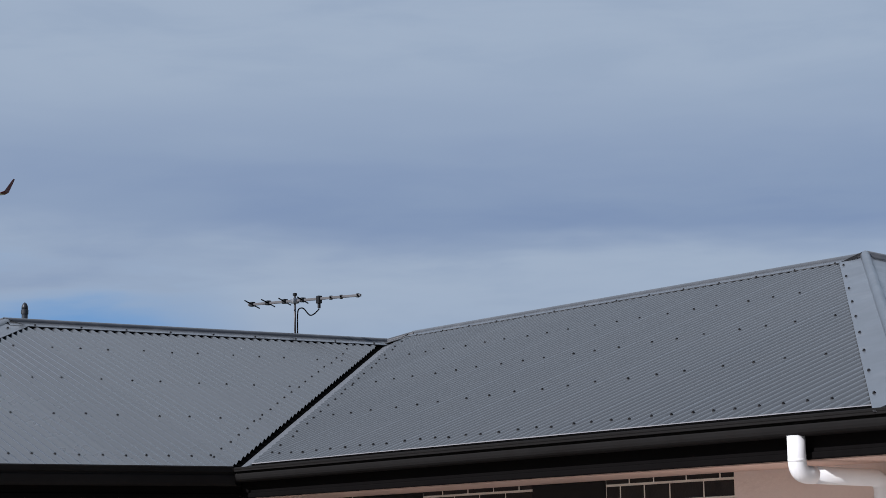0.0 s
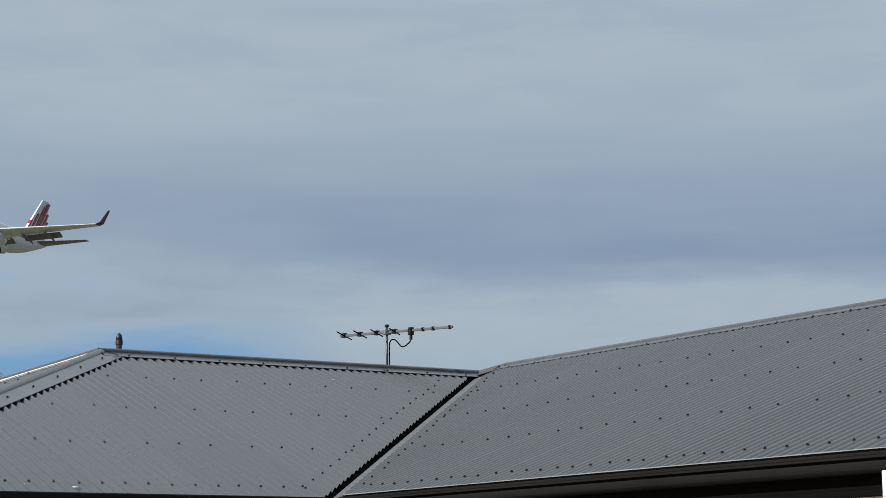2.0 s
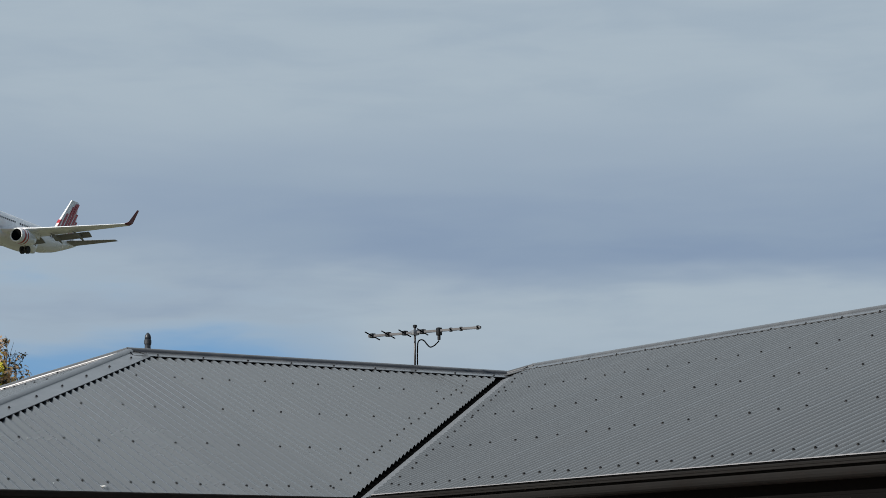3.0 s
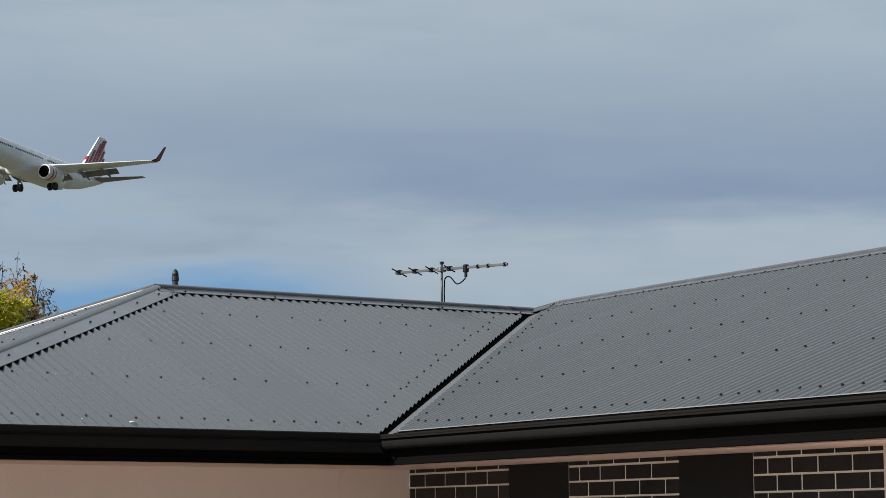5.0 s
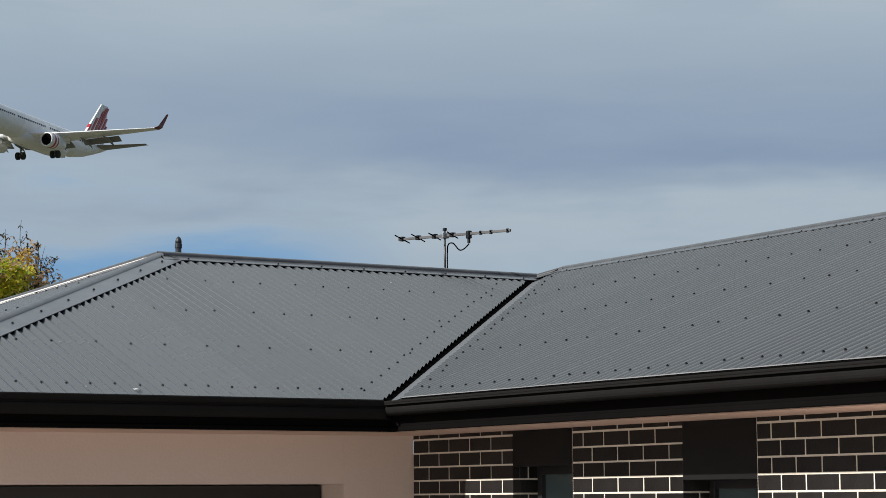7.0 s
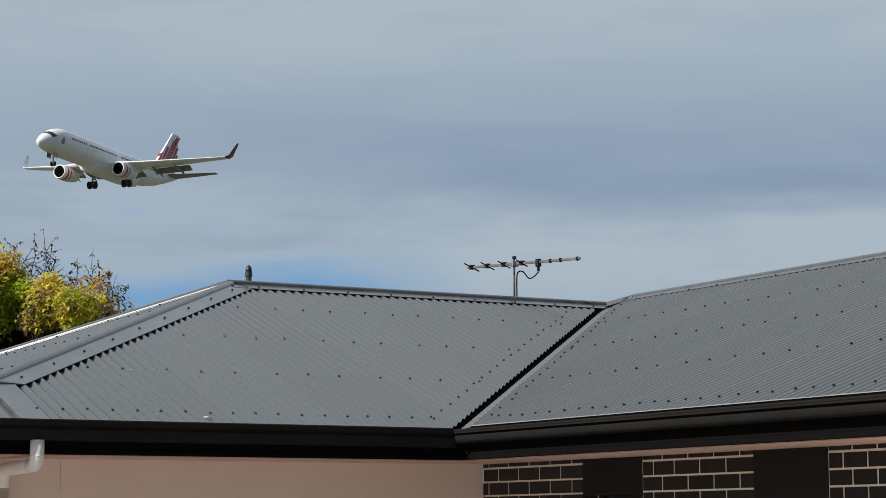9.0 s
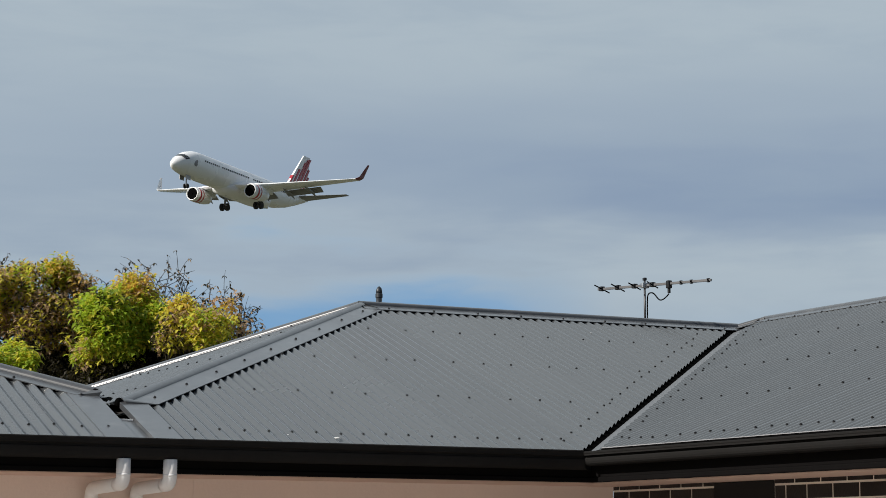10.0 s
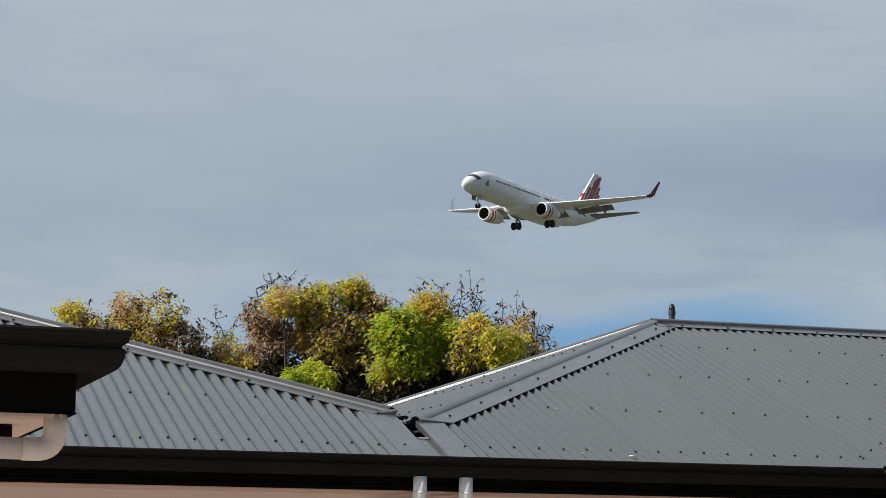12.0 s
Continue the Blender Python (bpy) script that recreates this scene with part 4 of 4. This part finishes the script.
tree("dense tree with bright green and yellow leaves behind the roof", 730, 19.4,
     [(498, 668, 17, "gyg", 240, 0.6), (534, 654, 20, "gyy", 330, 0.6), (556, 668, 16, "yg", 200, 0.6), (515, 660, 14, "gy", 150, 0.6), (525, 680, 34, "gdb", 420, 0.7), (690, 588, 48, "gggyd", 1200, 0.7), (735, 562, 44, "yobg", 900, 0.6), (768, 600, 44, "ggy", 1000, 0.7), (712, 622, 46, "ggy", 900, 0.8), (745, 545, 34, "oybo", 500, 0.6), (668, 640, 40, "bgy", 600, 0.8),
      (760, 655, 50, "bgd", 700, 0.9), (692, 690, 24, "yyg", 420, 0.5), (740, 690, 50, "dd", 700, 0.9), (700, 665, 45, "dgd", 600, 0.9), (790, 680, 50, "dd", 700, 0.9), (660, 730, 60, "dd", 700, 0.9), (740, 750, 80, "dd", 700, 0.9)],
     [(690, 520, 25), (720, 505, 35), (745, 492, 45), (765, 500, 40)], 7)
tree("tree with yellow leaves and dry brown branch ends", 860, 18.4,
     [(832, 590, 36, "yyob", 650, 0.6), (865, 618, 44, "yygb", 900, 0.7), (905, 622, 36, "yyb", 600, 0.7), (905, 585, 34, "bo", 110, 0.8), (938, 572, 38, "bdb", 64, 0.9), (945, 605, 32, "bdb", 60, 0.9), (840, 645, 44, "bdy", 600, 0.9),
      (890, 660, 40, "yd", 500, 0.9), (850, 690, 50, "dd", 600, 0.9), (840, 750, 80, "dd", 600, 0.9), (805, 620, 36, "ybd", 500, 0.8)],
     [(800, 505, 45), (820, 500, 50), (838, 515, 45), (780, 515, 40), (880, 530, 35), (905, 535, 40), (935, 545, 30), (955, 575, 30), (830, 545, 40)], 9)

# ---- airliner on approach ----
M_WHITE = material("white_aircraft_paint", (0.88, 0.89, 0.89), 0.28, var=0.05, grain=2, stain=0.25)
M_RED = material("red_aircraft_paint", (0.42, 0.03, 0.04), 0.3, var=0.1, grain=2, stain=0.3)
M_MAROON = material("maroon_aircraft_paint", (0.16, 0.015, 0.022), 0.3, var=0.1, grain=2, stain=0.3)
M_METAL = material("bare_aircraft_metal", (0.30, 0.30, 0.30), 0.4, metal=0.6, var=0.15, grain=2, stain=0.4)
M_GREY = material("grey_wing_paint", (0.22, 0.22, 0.22), 0.45, var=0.15, grain=1.5, stain=0.3)
M_TYRE = material("tyre_rubber", (0.015, 0.015, 0.016), 0.8, var=0.2, grain=6)
M_DARKGLASS = material("cockpit_glass", (0.012, 0.013, 0.016), 0.08, var=0.05, spec=0.7)
plane = thing("airliner", label="white twin-engine airliner flying with landing gear down", category="airliner")
plane.matrix_basis = pose(101.40, 277.30, 54.76, -1.02, -2.04, 218.98)
ST = [(19.6, 0.02, -0.80), (19.45, 0.28, -0.78), (19.1, 0.58, -0.72), (18.4, 0.96, -0.56), (17.5, 1.28, -0.36), (16.4, 1.58, -0.16), (15.0, 1.80, -0.03), (14.0, 1.86, 0.0), (12.5, 1.88, 0.0), (4, 1.88, 0.0), (-5, 1.88, 0.0), (-9, 1.80, 0.12), (-12.5, 1.48, 0.45), (-15.5, 1.02, 0.85), (-18.0, 0.55, 1.15), (-19.4, 0.22, 1.3), (-19.6, 0.05, 1.32)]


def ring_at(x, r, z, n=28, squash=1.07):
    return [Vector((x, r * math.cos(2 * math.pi * k / n), z + squash * r * math.sin(2 * math.pi * k / n))) for k in range(n)]


bm = bmesh.new()
extrude(bm, [ring_at(*q) for q in ST])
part("fuselage", bm, M_WHITE, plane, smooth=True)
bm = bmesh.new()
extrude(bm, [[Vector((x, y * w, z - 0.35 * w)) for y, z in ((-2.05, -1.0), (-1.75, -1.75), (-0.8, -2.2), (0.8, -2.2), (1.75, -1.75), (2.05, -1.0), (0.8, -0.6), (-0.8, -0.6))] for x, w in ((7.2, 0.3), (5.8, 0.9), (4.2, 1.0), (-3.0, 1.0), (-5.5, 0.8), (-7.0, 0.3))])
part("belly_fairing", bm, M_WHITE, plane, smooth=True)
bm = bmesh.new()
def skin(x, ang, out=1.015):
    """A point of the fuselage's skin."""
    for (xa, ra, za), (xb, rb, zb) in zip(ST, ST[1:]):
        if xb <= x <= xa:
            f = (xa - x) / (xa - xb)
            r, z = ra + (rb - ra) * f, za + (zb - za) * f
            return Vector((x, out * r * math.cos(radians(ang)), z + out * 1.07 * r * math.sin(radians(ang))))


for a0, a1 in ((89, 68), (66, 48), (46, 34), (32, 22)):
    for sgn in (1, -1):
        grid = []
        for i in range(5):
            row = []
            for j in range(5):
                ang = a0 + (a1 - a0) * j / 4
                f = (90 - ang) / 68
                low_x, top_x = 18.32 - 0.62 * f, 17.72 - 0.80 * f + (0.22 if ang < 23 else 0)
                v = skin(low_x + (top_x - low_x) * i / 4, ang, 1.02)
                row.append(bm.verts.new((v.x, v.y * sgn, v.z)))
            grid.append(row)
        for i in range(4):
            for j in range(4):
                vs = [grid[i][j], grid[i + 1][j], grid[i + 1][j + 1], grid[i][j + 1]]
                bm.faces.new(vs if sgn > 0 else vs[::-1])
part("cockpit_windows", bm, M_DARKGLASS, plane, "dark cockpit panes")
for sgn in (1, -1):
    bm = bmesh.new()
    for k in range(46):
        x = 13.6 - k * 0.52
        if 24 <= k <= 25 or k in (8, 37):
            continue
        box(bm, (x - 0.09, 1.80 * sgn - 0.05, 0.50), (x + 0.09, 1.80 * sgn + 0.05, 0.74))
    part("cabin_windows", bm, M_DARKGLASS, plane, "row of small dark cabin windows", kind="stuff")


def foil(root, tip, thick_r, thick_t):
    """Sections of a tapered surface; root and tip: leading edge point and chord."""
    out = []
    for (x, y, z, c), t in ((root, thick_r), (tip, thick_t)):
        sec = [(0, 0), (0.05, 0.35), (0.2, 0.5), (0.45, 0.48), (0.75, 0.25), (1, 0.02), (1, -0.02), (0.75, -0.18), (0.45, -0.42), (0.2, -0.45), (0.05, -0.3)]
        out.append([Vector((x - a * c, y, z + b * t)) for a, b in sec])
    return out


for sgn in (1, -1):
    wing = thing("wing")
    wing.parent = plane
    bm = bmesh.new()
    secs = foil((6.0, 1.2 * sgn, -1.25, 7.6), (3.0, 5.8 * sgn, -0.78, 5.0), 0.9, 0.55) + foil((3.0, 5.8 * sgn, -0.78, 5.0), (-3.0, 16.9 * sgn, 0.62, 1.55), 0.55, 0.18)[1:]
    extrude(bm, secs)
    if sgn < 0:
        bmesh.ops.reverse_faces(bm, faces=bm.faces)
    part("wing_panel", bm, M_WHITE, wing, smooth=False)
    bm = bmesh.new()
    secs = foil((-3.0, 16.9 * sgn, 0.62, 1.55), (-3.5, 17.3 * sgn, 0.95, 1.35), 0.18, 0.14) + [[Vector((x, y, z)) for x, y, z in ((-5.0, 17.75 * sgn, 2.9), (-5.05, 17.78 * sgn, 2.95), (-5.1, 17.80 * sgn, 3.0), (-5.25, 17.80 * sgn, 3.02), (-5.4, 17.80 * sgn, 3.02), (-5.6, 17.80 * sgn, 3.02), (-5.6, 17.76 * sgn, 3.0), (-5.4, 17.74 * sgn, 2.98), (-5.25, 17.72 * sgn, 2.96), (-5.1, 17.72 * sgn, 2.94), (-5.05, 17.73 * sgn, 2.92))]]
    extrude(bm, secs)
    part("winglet", bm, M_MAROON if sgn > 0 else M_WHITE, wing, "swept dark red winglet" if sgn > 0 else "white inner face of the winglet")
    for y0, y1, x0, x1, c in ((2.2, 4.2, -1.5, -1.75, 1.5), (5.9, 11.2, -2.0, -3.1, 1.1)):
        bm = bmesh.new()
        z0, z1 = -1.35 + 0.11 * (y0 - 1.2), -1.35 + 0.11 * (y1 - 1.2)
        extrude(bm, [[Vector((x, y * sgn, z)), Vector((x - c * 0.5, y * sgn, z - 0.22)), Vector((x - c, y * sgn, z - 0.62)), Vector((x - c * 0.5, y * sgn, z - 0.36))] for x, y, z in ((x0, y0, z0), (x1, y1, z1))])
        part("flap", bm, M_GREY, wing, "lowered grey flap")
    for y in (3.4, 7.0, 10.0):
        bm = bmesh.new()
        z = -1.55 + 0.11 * (y - 1.2)
        x = 1.4 - y * 0.34
        tube(bm, [(x + 1.4, y * sgn, z - 0.1), (x + 0.4, y * sgn, z - 0.3), (x - 1.2, y * sgn, z - 0.55), (x - 2.2, y * sgn, z - 1.0)], [0.05, 0.22, 0.20, 0.04], 10)
        part("flap_fairing", bm, M_GREY, wing, smooth=True)
    # engine
    eng = thing("engine", (-0.7, 4.83 * sgn, -2.25))
    eng.parent = plane
    bm = bmesh.new()
    prof_e = [(6.6, 0.80), (6.9, 0.86), (6.95, 0.92), (6.85, 1.00), (6.3, 1.08), (5.0, 1.10), (3.6, 1.00), (2.6, 0.80), (2.55, 0.74), (3.4, 0.7)]
    rings = [[Vector((x, r * math.cos(2 * math.pi * k / 28), r * math.sin(2 * math.pi * k / 28))) for k in range(28)] for x, r in prof_e]
    extrude(bm, rings, caps=False)
    part("nacelle", bm, M_WHITE, eng, smooth=True)
    for x0, x1, mat in ((5.85, 6.25, M_RED), (5.2, 5.45, M_RED)):
        bm = bmesh.new()
        extrude(bm, [[Vector((x, 1.106 * math.cos(2 * math.pi * k / 28), 1.106 * math.sin(2 * math.pi * k / 28))) for k in range(28)] for x in (x0, x1)], caps=False)
        part("stripe", bm, mat, eng, "red painted stripe round the engine", smooth=True)
    bm = bmesh.new()
    tube(bm, [(6.78, 0, 0), (6.72, 0, 0)], 0.835, 24)
    tube(bm, [(6.72, 0, 0), (6.9, 0, 0)], [0.2, 0.02], 12)
    part("fan", bm, M_SEAL_SHADE, eng, "dark engine fan")
    bm = bmesh.new()
    tube(bm, [(3.3, 0, 0.0), (2.4, 0, 0), (1.4, 0, 0)], [0.62, 0.45, 0.06], 16)
    part("exhaust_cone", bm, M_METAL, eng, smooth=True)
    bm = bmesh.new()
    extrude(bm, [[Vector((x, y, z)) for y in (-0.16, 0.16)] + [Vector((x, y, zz)) for y in (0.16, -0.16)] for x, z, zz in ((5.4, 1.0, 1.06), (3.6, 0.9, 1.45), (0.6, 0.5, 1.3))])
    part("pylon", bm, M_WHITE, eng)
    # tailplane
    bm = bmesh.new()
    extrude(bm, foil((-14.4, 0.5 * sgn, 0.95, 3.9), (-18.6, 7.15 * sgn, 1.75, 1.3), 0.35, 0.1))
    part("tailplane", bm, M_GREY, plane, "grey swept tailplane")
    # main gear
    gear = thing("main_gear", (0.2, 2.86 * sgn, 0))
    gear.parent = plane
    bm = bmesh.new()
    tube(bm, [(0, 0, -1.2), (0, 0, -3.25)], 0.14, 10)
    tube(bm, [(0, -0.55, -3.25), (0, 0.55, -3.25)], 0.09, 10)
    tube(bm, [(0, -0.9 * sgn, -1.6), (0, 0, -2.6)], 0.07, 8)
    part("strut", bm, M_METAL, gear, smooth=True)
    for y in (-0.43, 0.43):
        bm = bmesh.new()
        tube(bm, [(0, y - 0.2, -3.25), (0, y - 0.17, -3.25), (0, y + 0.17, -3.25), (0, y + 0.2, -3.25)], [0.45, 0.56, 0.56, 0.45], 20)
        part("wheel", bm, M_TYRE, gear, smooth=False)
nose_gear = thing("nose_gear", (15.6, 0, 0))
nose_gear.parent = plane
bm = bmesh.new()
tube(bm, [(0, 0, -1.5), (-0.1, 0, -3.2)], 0.09, 10)
tube(bm, [(-0.1, -0.3, -3.2), (-0.1, 0.3, -3.2)], 0.06, 8)
box(bm, (-0.3, -0.55, -2.4), (0.9, -0.5, -1.6))
box(bm, (-0.3, 0.5, -2.4), (0.9, 0.55, -1.6))
part("strut", bm, M_METAL, nose_gear)
for y in (-0.22, 0.22):
    bm = bmesh.new()
    tube(bm, [(-0.1, y - 0.1, -3.2), (-0.1, y - 0.07, -3.2), (-0.1, y + 0.07, -3.2), (-0.1, y + 0.1, -3.2)], [0.28, 0.35, 0.35, 0.28], 16)
    part("wheel", bm, M_TYRE, nose_gear)
# fin with red bars
bm = bmesh.new()
FIN = ((-10.6, 1.5), (-12.6, 2.35), (-17.6, 8.0), (-19.6, 8.0), (-18.6, 1.7))
extrude(bm, [[Vector((x, y * (1 - (z - 1.5) / 11), z)) for x, z in FIN] for y in (-0.22, 0.22)])
part("fin", bm, M_WHITE, plane)
for x0, z0, z1, w in ((-13.0, 2.5, 4.3, 0.42), (-13.9, 2.3, 5.6, 0.5), (-14.8, 2.5, 7.0, 0.55), (-15.6, 2.4, 7.7, 0.5), (-16.5, 2.6, 6.0, 0.5), (-17.3, 2.5, 4.8, 0.45), (-15.2, 5.6, 7.6, 0.3)):
    bm = bmesh.new()
    lean = 0.72
    extrude(bm, [[Vector((x0 - lean * (z0 - 2.6), y, z0)), Vector((x0 - w - lean * (z0 - 2.6), y, z0)), Vector((x0 - w - lean * (z1 - 2.6), y, z1)), Vector((x0 - lean * (z1 - 2.6), y, z1))] for y in (-0.24, 0.24)])
    part("red_bar", bm, M_RED, plane, "red painted bar on the fin")
bm = bmesh.new()
em = skin(15.6, 2, 1.0)
bmesh.ops.create_uvsphere(bm, u_segments=14, v_segments=8, radius=0.62, matrix=Matrix.Translation((em.x - 0.1, em.y - 0.085, em.z)) @ Matrix.Rotation(0.5, 4, "Y") @ Matrix.Diagonal((1.25, 0.16, 0.72, 1)))
part("nose_emblem", bm, M_GREY, plane, "plain grey emblem patch beside the nose")
